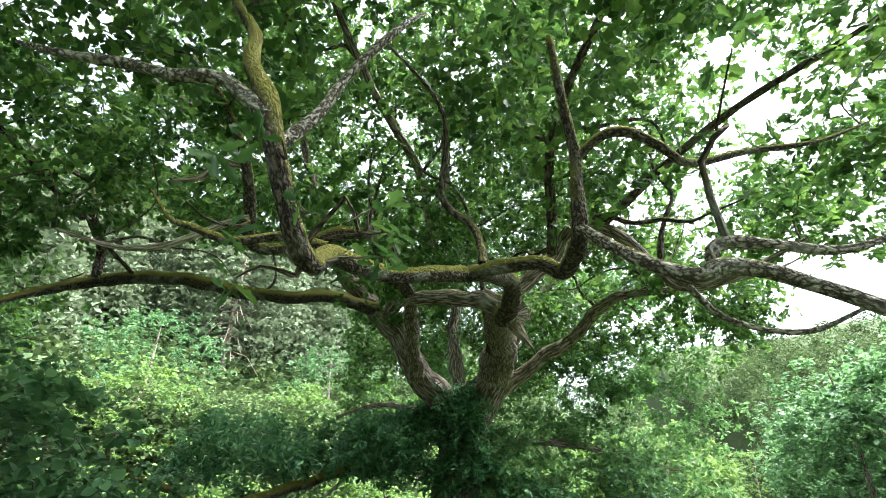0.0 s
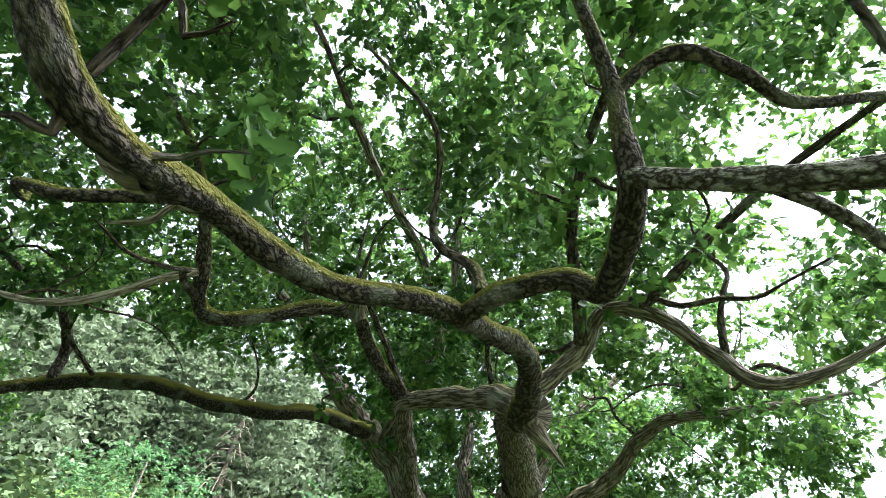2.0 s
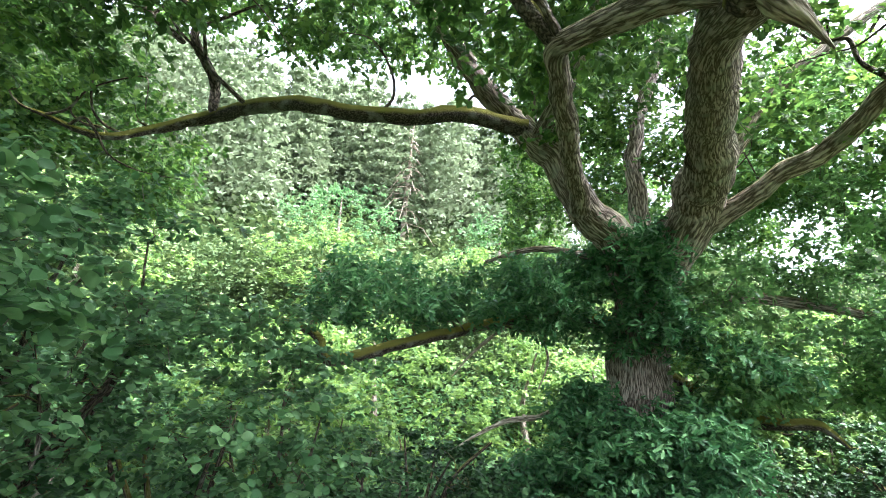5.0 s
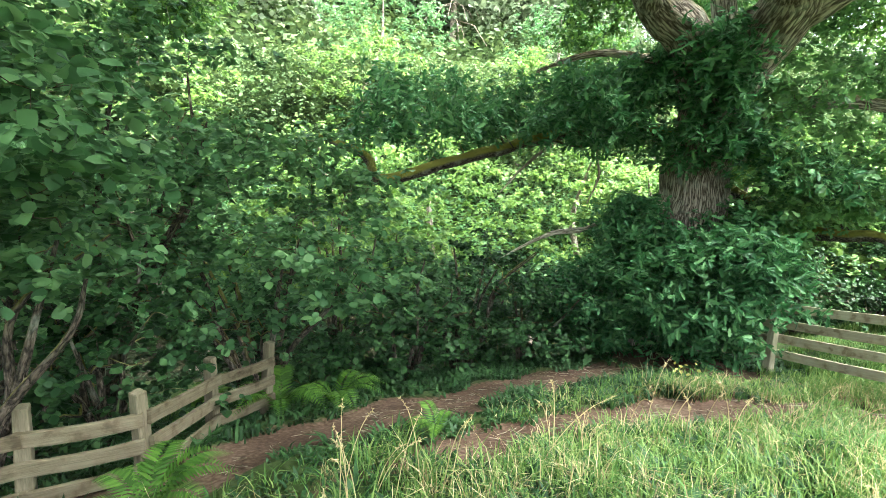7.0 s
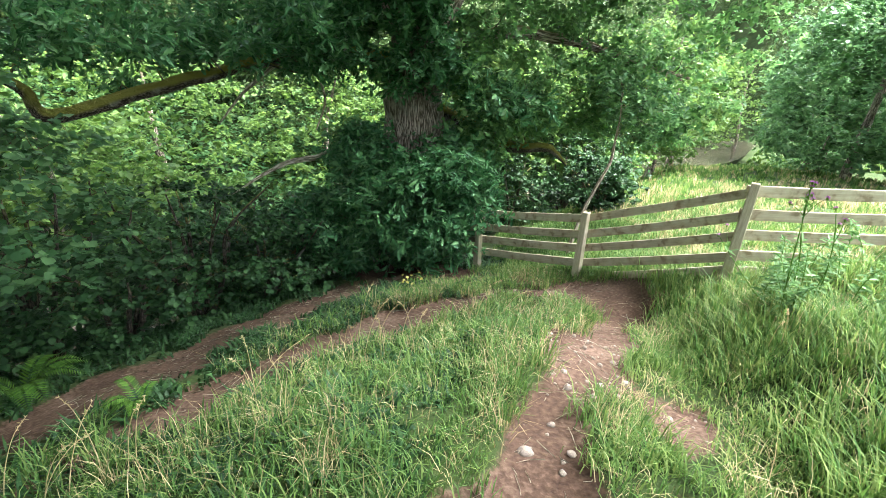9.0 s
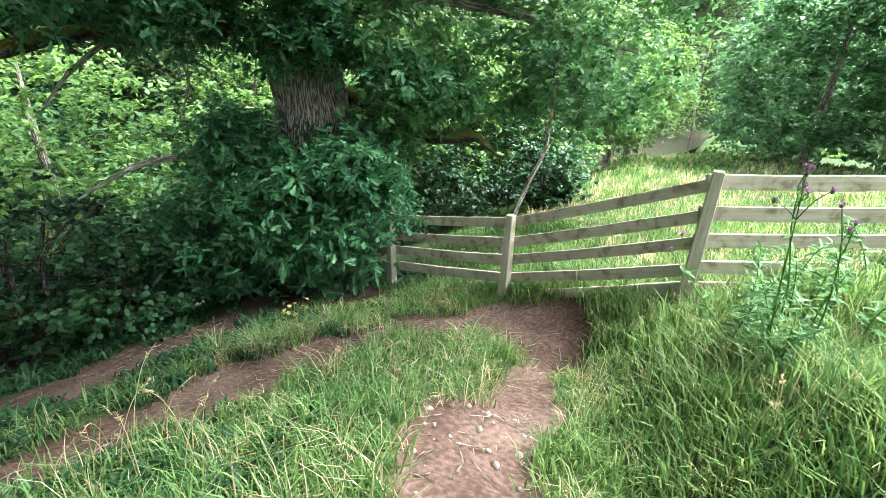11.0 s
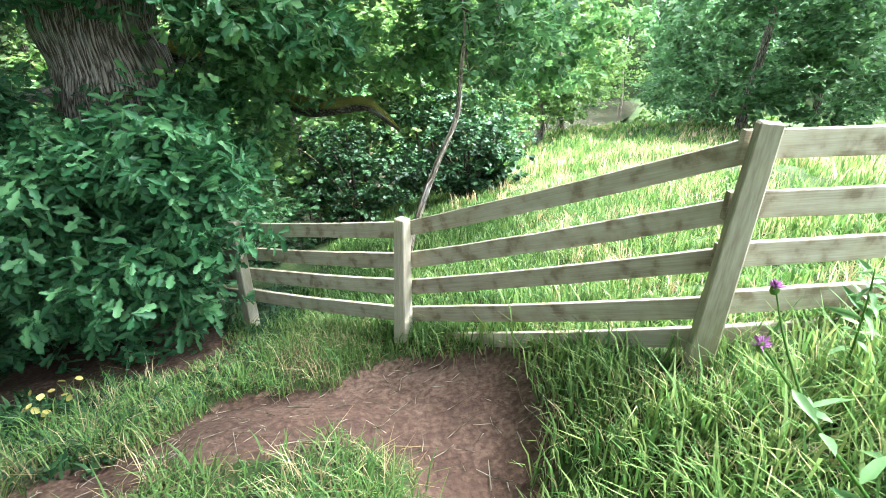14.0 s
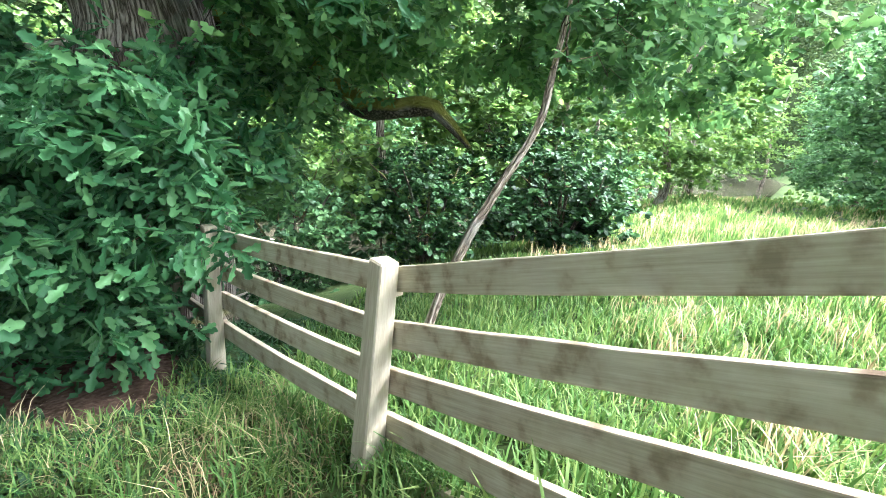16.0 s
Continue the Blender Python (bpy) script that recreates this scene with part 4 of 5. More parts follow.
# ---- trees, bushes ----
def bush(name, at, r, n, per, shape, faces, size, mat, label, category, stems=7, group="", spread=0.5, top=1.0):
    """Several stems from one root with sprays of leaves."""
    x, y = at
    z = float(ground_z(x, y))
    th = thing(name, (x, y, z), label, category, group)
    tubes, skel = [], []
    for k in range(stems):
        a = rng.uniform(0, 6.28)
        o = np.array([math.cos(a), math.sin(a), 0])
        b = np.array([x, y, z - 0.1])
        p = [b + o * 0.08, b + o * r[0] * 0.25 + (0, 0, r[2] * 0.7), b + o * r[0] * rng.uniform(0.3, 0.7) + (0, 0, r[2] * 1.3), b + o * r[0] * rng.uniform(0.5, 0.95) + (0, 0, r[2] * rng.uniform(1.5, 1.95))]
        c = catmull(p, 6)
        rr = np.linspace(0.035 + 0.012 * r[2], 0.01, len(c))
        tubes.append((c, rr))
        skel.append(np.c_[c, rr])
    for path, rr in tubes:
        part("stem", tubes_mesh("stem", [(path, rr)], 7, 0.1), M_TWIG, th)
    cen = blob(n, (x, y, z + r[2] * top), r, 0.3)
    cen = cen[cen[:, 2] > ground_z(cen[:, 0], cen[:, 1]) + 0.15]
    crown(th, cen, spread, per, shape, faces, size, mat, np.vstack(skel), 0.8, gap=1.0, flat=0.3)
    return th


H = "leafy green hazel bush on the shaded river bank"
bush("hazel_bush", (-6.6, -4.3), (1.9, 1.5, 1.35), 85, 98, ROUND, ROUND_F, 0.085, M_HAZEL, H, "bush", 8, "hazels", 0.55, 1.7)
bush("hazel_bush", (-8.2, -5.6), (2.0, 1.8, 2.4), 110, 98, ROUND, ROUND_F, 0.085, M_HAZEL, H, "bush", 8, "hazels", 0.55, 1.4)
bush("hazel_bush", (-7.6, -2.2), (1.9, 1.6, 1.7), 80, 70, ROUND, ROUND_F, 0.10, M_HAZEL, H, "bush", 8, "hazels")
# the next shrubs use the leaf colour darkened to stand in for shade
bush("hazel_bush", (-6.0, -0.8), (1.7, 1.4, 1.3), 70, 75, ROUND, ROUND_F, 0.085, M_SHADE, "leafy shrub under the oak, shade darkened into its leaf colour", "bush", 8, "shrubs under the oak", 0.4)
bush("hazel_bush", (-4.9, 1.6), (1.4, 1.4, 1.1), 60, 75, ROUND, ROUND_F, 0.08, M_SHADE, "leafy shrub under the oak, shade darkened into its leaf colour", "bush", 8, "shrubs under the oak", 0.4)
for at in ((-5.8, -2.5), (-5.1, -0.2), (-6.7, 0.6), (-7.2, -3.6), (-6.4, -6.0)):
    bush("shade_shrub", at, (1.0, 0.9, 0.8), 46, 98, ROUND, ROUND_F, 0.075, M_SHADE, "low shrub by the old fence, leaf colour darkened for shade", "bush", 6, "low shrubs", 0.4)
bush("hazel_bush", (-5.5, -7.1), (1.25, 1.1, 1.05), 66, 84, ROUND, ROUND_F, 0.095, M_HAZEL, H, "bush", 6, "hazels", 0.5, 2.3)
# three shrubs near the meadow get the shade-darkened leaf, the others plain hazel
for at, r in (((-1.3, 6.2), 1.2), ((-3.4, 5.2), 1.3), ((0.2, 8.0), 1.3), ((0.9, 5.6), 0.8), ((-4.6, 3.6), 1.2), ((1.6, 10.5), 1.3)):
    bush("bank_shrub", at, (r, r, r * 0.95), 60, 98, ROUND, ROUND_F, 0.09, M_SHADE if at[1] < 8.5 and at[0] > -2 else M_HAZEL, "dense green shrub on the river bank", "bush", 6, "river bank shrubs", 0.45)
bush("hazel_bush", (-7.4, 1.4), (1.8, 1.6, 1.5), 70, 70, ROUND, ROUND_F, 0.09, M_HAZEL, "leafy shrub at the water's edge", "bush", 8, "shrubs under the oak")
# added hazel out of view, blocking light from the south-west
bush("hazel_bush", (-6.6, -9.0), (1.9, 1.9, 2.0), 90, 84, ROUND, ROUND_F, 0.1, M_HAZEL, H, "bush", 8, "hazels", 0.55, 1.5)
bush("hazel_bush", (-6.9, -6.6), (1.5, 1.3, 1.3), 70, 98, ROUND, ROUND_F, 0.085, M_HAZEL, H, "bush", 7, "hazels", 0.5, 2.1)


def tree(name, at, height, r, n, per, size, mat, label, trunk=0.18, shape=DIAMOND, faces=DIAMOND_F, base=0.35, group="", spread=0.9, sink=0.0):
    """Tapered trunk with forking limbs and a ragged crown."""
    x, y = at
    z = float(ground_z(x, y)) - 0.2 - sink
    th = thing(name, (x, y, z), label, "tree", group)
    c = catmull([(x, y, z, trunk * 1.5), (x + rng.normal() * 0.1, y, z + height * 0.15, trunk), (x + rng.normal() * 0.3, y + rng.normal() * 0.3, z + height * 0.5, trunk * 0.7), (x + rng.normal() * 0.4, y + rng.normal() * 0.4, z + height * 0.9, trunk * 0.2)], 5)
    part("trunk", tubes_mesh("trunk", [(c[:, :3], c[:, 3])], 9, 0.1), M_BARK, th)
    cz = z + height * (base + 1) / 2
    cen = blob(n, (x, y, cz), (r, r, height * (1 - base) / 2 * 1.05), 0.45)
    crown(th, cen, spread, per, shape, faces, size, mat, c, 0.75, gap=1.0, flat=0.45, twigs=math.hypot(x, y) < 13)
    return th


# far bank and meadow edge
def scatter_trees():
    B, T, D = "bright green broadleaf tree across the river", "broadleaf tree at the edge of the meadow", "dense green hedgerow tree beside the field"
    far_bank = [(-7, 14.5, 8, 3.0, M_BRIGHT), (-3.5, 14, 7, 2.8, M_HAZEL), (-9, 12, 9, 3.2, M_BRIGHT), (-13, 7, 8, 3.2, M_BRIGHT), (-16, 1, 8, 3.4, M_BRIGHT), (-17, -6, 10, 3.6, M_HAZEL), (-5, 17, 9, 3.4, M_BRIGHT), (-14, 15, 9, 3.6, M_BRIGHT),
                (-19, 9, 9, 3.6, M_BRIGHT), (-1, 22, 9, 3.4, M_BRIGHT), (-9, 22, 10, 4, M_BRIGHT), (-22, 0, 10, 4, M_BRIGHT), (-18, -13, 10, 4, M_HAZEL), (-14.5, -2.5, 8, 3.4, M_HAZEL), (-12.5, 2.5, 7, 3.0, M_BRIGHT), (-15, 4, 9, 3.4, M_BRIGHT), (-25, 16, 10, 4.4, M_HAZEL), (-16, 24, 11, 4.4, M_HAZEL)]
    for x, y, h, r, m in far_bank:
        tree("riverside_tree", (x, y), h * rng.uniform(0.62, 0.8), r, 110, 60, 0.20, m, B, 0.16, DIAMOND, DIAMOND_F, 0.1, "trees across the river", 0.95)
    for x, y, h, r in [(1.2, 12.0, 6.5, 2.3), (4.2, 15.5, 6.6, 2.5), (6.6, 21, 7.2, 2.8), (2.5, 24, 8.5, 3.2), (9.0, 31, 8.5, 3.4), (11.5, 41, 9, 3.6), (15, 48, 10, 4.2), (19, 47, 10, 3.6), (-2.4, 8.0, 6.5, 2.0), (-0.6, 9.8, 5.5, 1.8)]:
        tree("field_edge_tree", (x, y), h, r, 110, 77, 0.15, M_BRIGHT, T, 0.13, ROUND, ROUND_F, 0.12, "trees along the meadow edge", 0.7)
    for x, y, h, r in [(11.4, 14.5, 8.5, 3.1), (13.5, 10.5, 9, 3.6), (14, 21.5, 9, 3.4), (17, 8, 9, 3.8), (16, 17, 10, 3.8), (19, 4, 9, 3.8), (17.5, 30, 9, 3.6), (21, 38, 10, 4.2)]:
        tree("hedgerow_tree", (x, y), h, r, 170, 112, 0.17, M_HEDGE, D, 0.16, ROUND, ROUND_F, 0.02, "hedgerow trees", 0.8)
    # unseen trees, added to close off skylight behind and to the left
    for x, y, h, r in [(-13.5, -8, 9, 3.6), (-12, -15, 10, 4), (7, -16, 8, 3.2)]:
        tree("shading_tree", (x, y), h, r, 110, 70, 0.20, M_HAZEL, "unseen leafy tree added on the slope to hold back skylight", 0.16, DIAMOND, DIAMOND_F, 0.05, "trees on the slope", 0.95)


scatter_trees()


def woods():
    """The wooded far slopes: joined crowns of broadleaf trees and pines."""
    for name, mat, pine, n, lab in (("far_broadleaf_woods", M_FAR, False, 560, "hazy broadleaf woods on the valley side"), ("far_pine_woods", M_PINE, True, 430, "pines on the far hillside, their colour paled to stand for haze")):
        at, sz, cols = [], [], []
        k = 0
        while k < n:
            a, d = rng.uniform(-2.2, 1.3), 22 + 103 * rng.random() ** 1.4
            if pine:
                a, d = rng.uniform(-1.4, -0.15), rng.uniform(38, 122)
            x, y = -1 + d * math.sin(a), -6 + d * math.cos(a)
            u = float(river_side(np.array(x), np.array(y)))
            if -9 < u < 14 and d < 70 or (u > 0 and d < 62 and a > 0.05):
                continue
            on_pine = a < -0.35 and d > 45
            if on_pine != pine and rng.random() < 0.85:
                continue
            z = float(ground_z(x, y))
            h = rng.uniform(9, 15) * (1.15 if pine else 0.8)
            if not pine and a < -0.25:
                h = min(h, 2.0 + 0.19 * d - z)
                if h < 2.5:
                    continue
            r = h * (0.2 if pine else 0.38)
            m = 700 if pine else 800 if -1.25 < a < 0.75 else 160
            t = rng.uniform(0.12, 1, m)
            if pine:
                t = np.round(t * 9) / 9
                rr = r * (1.1 - t) * 1.2 * np.sqrt(rng.uniform(0.1, 1, m)) + 0.2
            else:
                rr = r * np.sqrt(np.maximum(0.02, 1 - (2 * t - 1) ** 2)) * rng.uniform(0.65, 1.05, m)
            th = rng.uniform(0, 6.28, m)
            at.append(np.c_[x + rr * np.cos(th), y + rr * np.sin(th), z + h * t])
            sz.append(rng.uniform(0.6, 1.4, m) * (0.2 + 0.0055 * d) * (1.15 if pine else 0.62 if m > 200 else 1.3))
            k += 1
        at, sz = np.vstack(at), np.concatenate(sz)
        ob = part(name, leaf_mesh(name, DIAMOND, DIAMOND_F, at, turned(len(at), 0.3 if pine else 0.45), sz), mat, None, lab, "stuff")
        ob["category"] = "woods"


woods()



def undergrowth():
    """Leafy ground cover on both river banks."""
    x, y = rng.uniform(-30, 4, 160000), rng.uniform(-14, 30, 160000)
    u = river_side(x, y)
    far_side = (u < -6.3) & (u > -24)
    near_side_ = (u > 0.4) & (u < 2.6)
    # near bank takes the shade-darkened leaf, far bank the normal one
    for keep, mat, size, high, lab in ((far_side, M_HAZEL, 0.24, 1.3, "leafy undergrowth across the river"), (near_side_, M_SHADE, 0.12, 0.5, "leafy undergrowth at the water's edge, shade put into its colour")):
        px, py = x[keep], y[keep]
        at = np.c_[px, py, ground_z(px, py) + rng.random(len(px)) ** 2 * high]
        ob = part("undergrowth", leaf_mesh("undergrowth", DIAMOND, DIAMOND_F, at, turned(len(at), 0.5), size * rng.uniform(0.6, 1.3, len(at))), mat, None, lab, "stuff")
        ob["category"] = "undergrowth"


def slope_scrub():
    """Scrub and young trees that cover the far side of the valley."""
    x, y = rng.uniform(-80, 10, 120000), rng.uniform(-25, 75, 120000)
    u = river_side(x, y)
    keep = (u < -19) & (u > -75)
    x, y = x[keep], y[keep]
    clump = np.abs(np.sin(x * 0.9 + 2 * np.sin(y * 0.4)) * np.sin(y * 0.8 + 1.5 * np.sin(x * 0.5)))
    at = np.c_[x, y, ground_z(x, y) + (0.3 + 2.6 * clump) * rng.random(len(x)) ** 0.6]
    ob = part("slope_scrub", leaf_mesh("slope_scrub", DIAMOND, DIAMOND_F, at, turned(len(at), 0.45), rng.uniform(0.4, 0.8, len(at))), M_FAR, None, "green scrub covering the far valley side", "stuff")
    ob["category"] = "undergrowth"


undergrowth()
slope_scrub()

# bare grey conifer on the far slope
dead = thing("dead_conifer", (-30, 30, float(ground_z(-30, 30))), "bare grey dead conifer on the far hillside", "tree")
dz = float(ground_z(-30, 30))
part("trunk", tubes_mesh("trunk", [(np.array([(-30, 30, dz - 0.5), (-30.1, 30, dz + 6), (-30, 30.1, dz + 13)]), [0.3, 0.22, 0.05])], 8, 0), M_DEAD, dead)
bt = []
for k in range(70):
    h = rng.uniform(2, 12.5)
    a = rng.uniform(0, 6.28)
    L = (13.5 - h) * 0.33
    bt.append((np.array([(-30, 30, dz + h), (-30 + L * 0.6 * math.cos(a), 30 + L * 0.6 * math.sin(a), dz + h - 0.2 * L), (-30 + L * math.cos(a), 30 + L * math.sin(a), dz + h - 0.7 * L)]), [0.06, 0.05, 0.03]))
part("bare_branch_growth", tubes_mesh("bare_branch_growth", bt, 4, 0), M_DEAD, dead, "", "stuff")

# leaning pale sapling beside the fence
sap = thing("leaning_sapling", (-0.1, 1.1, float(ground_z(-0.1, 1.1))), "thin pale leaning sapling stem behind the fence", "tree")
limb("stem", [(-0.18, 1.0, -0.5, 0.035), (0.084, 1.24, 0.62, 0.032), (0.24, 1.4, 1.05, 0.03), (0.43, 1.56, 1.5, 0.028), (0.47, 1.66, 1.85, 0.024), (0.50, 1.75, 2.3, 0.014), (0.48, 1.85, 2.6, 0.006)], M_DEAD, sap)
crown(sap, blob(26, (0.75, 2.1, 2.6), (0.7, 0.6, 0.8)), 0.4, 60, OAKS, OAKS_F, 0.11, M_HAZEL, np.array([(0.50, 1.75, 2.5, 0.018), (0.46, 1.64, 1.9, 0.02)]), 0.5)


# ---- grass ----
def blade_field(name, n, region, height, mat, label, width=0.007, keep_path=0.03, lean=0.35, density=None):
    """Bent tapering blades in tufts."""
    x0, x1, y0, y1 = region
    tufts = max(1, n // 14)
    tx, ty = rng.uniform(x0, x1, tufts), rng.uniform(y0, y1, tufts)
    s = path_amount(tx, ty)
    ok = (rng.uniform(0, 1, tufts) > s * (1 - keep_path) * 1.15) & (river_side(tx, ty) > 1.0)
    if density is not None:
        ok &= rng.uniform(0, 1, tufts) < density(tx, ty)
    tx, ty = tx[ok], ty[ok]
    th = np.array([0.75 + 0.55 * noise.noise((a * 0.9, b * 0.9, 5)) for a, b in zip(tx, ty)]) * rng.uniform(0.55, 1.25, len(tx))
    k = 14
    x = np.repeat(tx, k) + rng.normal(size=len(tx) * k) * 0.05
    y = np.repeat(ty, k) + rng.normal(size=len(tx) * k) * 0.05
    h = np.repeat(th, k) * rng.uniform(0.5, 1.1, len(x)) * height
    z = ground_z(x, y) - 0.03
    a = rng.uniform(0, 6.28, len(x))
    out = np.stack([np.cos(a), np.sin(a), np.zeros_like(a)], 1)
    side = np.stack([-np.sin(a), np.cos(a), np.zeros_like(a)], 1)
    ln = (rng.uniform(0.1, 1.0, len(x)) * lean * 1.6)[:, None] * h[:, None]
    w = (width * rng.uniform(0.6, 1.3, len(x)))[:, None]
    base = np.stack([x, y, z], 1)
    up = np.array([0, 0, 1.0])
    mid = base + out * ln * 0.35 + up * (h * 0.6)[:, None]
    tip = base + out * ln + up * (h * (1 - 0.25 * lean))[:, None]
    v = np.stack([base - side * w, base + side * w, mid + side * w * 0.8, mid - side * w * 0.8, tip], 1).reshape(-1, 3)
    o = np.arange(len(x))[:, None] * 5
    loops = (o + np.array([0, 1, 2, 3, 3, 2, 4])).ravel()
    me = mesh_of(name, v, np.tile([4, 3], len(x)), loops)
    ob = part(name, me, mat, None, label, "stuff")
    ob["category"] = "grass"
    return ob


near_side = lambda x, y: smooth(0.3, -0.1, 0.63 * x + 0.78 * y) * smooth(-2.8, -1.7, x - 0.25 * y)
field_side = lambda x, y: smooth(-0.2, 0.2, 0.63 * x + 0.78 * y)
blade_field("verge_grass", 190000, (-5.5, 3.5, -10.5, 1.0), 0.26, M_GRASS, "long tufted green grass beside the path", 0.0045, lean=0.7, density=near_side)
blade_field("bank_grass", 34000, (0.75, 4.0, -7.0, 0.3), 0.42, M_GRASS, "tall lush grass on the bank by the fence", 0.006, lean=0.6, density=near_side)
blade_field("meadow_grass", 95000, (-1.5, 9, -3.5, 9), 0.24, M_GRASS, "bright mown meadow grass behind the fence", 0.008, density=field_side)
blade_field("meadow_grass", 45000, (-1, 3.6, -1.6, 4.5), 0.2, M_GRASS, "short thick meadow grass by the fence", 0.006, lean=0.7, density=field_side)
blade_field("meadow_grass", 30000, (1, 14, 8, 34), 0.32, M_GRASS, "bright meadow grass in the distance", 0.028, density=field_side)
blade_field("dry_grass", 22000, (-4.5, 3, -10, 0.5), 0.34, M_STRAW, "dry straw-coloured grass stalks", 0.0022, lean=0.9, density=near_side)
blade_field("dry_grass", 11000, (1.2, 7, -1.6, 7), 0.34, M_STRAW, "pale seeding grass heads in the meadow", 0.0035, lean=0.5, density=field_side)
blade_field("dry_grass", 16000, (0, 14, 2, 30), 0.38, M_STRAW, "dry seeding grass in the meadow", 0.007, lean=0.4, density=field_side)
blade_field("thatch_grass", 20000, (-3.0, 2.6, -2.6, 0.9), 0.15, M_THATCH, "withered brown grass at the foot of the fence", 0.004, lean=0.9, density=near_side)
blade_field("meadow_grass", 12000, (8, 30, 28, 62), 0.6, M_GRASS, "rough grass at the far end of the meadow", 0.07, density=field_side)
# dark green herbs; their leaf colour also carries painted shade
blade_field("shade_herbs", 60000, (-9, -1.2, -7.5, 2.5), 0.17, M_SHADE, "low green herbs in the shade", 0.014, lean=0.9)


# ---- small plants, stones, litter ----
def thistle(at, top, label, heads, leaves):
    """Wiry stem with narrow leaves and tufted purple flower heads."""
    a = np.array([*at, float(ground_z(*at)) - 0.05])
    t = np.array(top, float)
    th = thing("thistle", tuple(a), label, "flower", "thistles")
    c = catmull([a, a + (t - a) * 0.4 + rng.normal(size=3) * 0.04, a + (t - a) * 0.75 + rng.normal(size=3) * 0.03, t], 5)
    tubes = [(c, np.linspace(0.007, 0.003, len(c)))]
    ends = [t]
    for k in range(heads - 1):
        s0 = c[rng.integers(len(c) * 2 // 3, len(c) - 1)]
        e = s0 + np.array([rng.normal() * 0.09, rng.normal() * 0.07, rng.uniform(0.08, 0.22)])
        tubes.append((catmull([s0, (s0 + e) / 2 + rng.normal(size=3) * 0.02, e], 4), np.linspace(0.004, 0.002, 9)))
        ends.append(e)
    part("stem", tubes_mesh("stem", tubes, 6, 0), M_FERN, th)
    for e in ends:
        n = 46
        d = rng.normal(size=(n, 3))
        d[:, 2] = np.abs(d[:, 2]) + 0.5
        fr = turned(n, 0.0, d * 3)
        shape = [(0, 0, 0), (0.12, 0.6, 0), (0, 1, 0), (-0.12, 0.6, 0)]
        head = part("flower_head", leaf_mesh("flower_head", shape, DIAMOND_F, np.repeat(e[None], n, 0), fr, rng.uniform(0.015, 0.027, n)), M_PETAL, th, "tufted purple flower head")
        bm = bmesh.new()
        bmesh.ops.create_icosphere(bm, subdivisions=2, radius=0.011, matrix=Matrix.Translation((e[0], e[1], e[2] - 0.006)) @ Matrix.Diagonal((1, 1, 1.3, 1)))
        part("bud_cup", bm, M_FERN, head)
    idx = rng.integers(1, len(c) - 2, leaves)
    d = rng.normal(size=(leaves, 3)) * np.array([1, 1, 0.3])
    lance = [(0, 0, 0), (0.13, 0.3, 0.03), (0.11, 0.65, 0.0), (0, 1, -0.12), (-0.11, 0.65, 0.0), (-0.13, 0.3, 0.03)]
    part("leaf_set", leaf_mesh("leaf_set", lance, [(0, 1, 2, 3), (0, 3, 4, 5)], c[idx], turned(leaves, 0.6, d * 2), rng.uniform(0.06, 0.11, leaves)), M_HERB, th, "", "stuff")


T1 = "tall purple thistle on the grassy bank by the fence"
thistle((1.50, -2.75), (1.44, -2.67, 2.16), T1, 5, 15)
thistle((1.62, -2.5), (1.50, -2.55, 2.02), T1, 4, 13)
thistle((1.78, -2.6), (1.72, -2.6, 1.95), T1, 3, 13)
thistle((1.55, -2.75), (0.93, -2.42, 1.55), "leaning thistle stem with two pink flower heads", 2, 20)


def leafy_stem(x, y, high, lean):
    """Upright herb with pairs of narrow pale leaves up its stem."""
    z = float(ground_z(x, y)) - 0.03
    th = thing("leafy_herb", (x, y, z), "tall pale green herb with narrow leaves on the bank", "plant", "herbs on the bank")
    top = np.array([x + lean[0], y + lean[1], z + high])
    c = catmull([(x, y, z), (x + lean[0] * 0.2, y + lean[1] * 0.2, z + high * 0.45), (x + lean[0] * 0.6, y + lean[1] * 0.6, z + high * 0.8), top], 7)
    part("stem", tubes_mesh("stem", [(c, np.linspace(0.006, 0.0025, len(c)))], 6, 0), M_FERN, th)
    at, al, sz = [], [], []
    for k in range(4, len(c)):
        a = k * 1.57 + rng.uniform(-0.3, 0.3)
        for s in (0, math.pi):
            at.append(c[k])
            al.append((math.cos(a + s), math.sin(a + s), 0.35))
            sz.append(rng.uniform(0.10, 0.17) * (1 - 0.45 * k / len(c)))
    lance = [(0, 0, 0), (0.12, 0.28, 0.03), (0.10, 0.62, 0.0), (0, 1, -0.16), (-0.10, 0.62, 0.0), (-0.12, 0.28, 0.03)]
    part("leaf_set", leaf_mesh("leaf_set", lance, [(0, 1, 2, 3), (0, 3, 4, 5)], np.array(at), turned(len(at), 0.7, np.array(al) * 3), np.array(sz)), M_HERB, th, "", "stuff")


for k in range(26):
    leafy_stem(rng.uniform(1.4, 2.8), rng.uniform(-3.4, -1.6), rng.uniform(0.35, 0.62), (rng.normal() * 0.12, rng.normal() * 0.12))


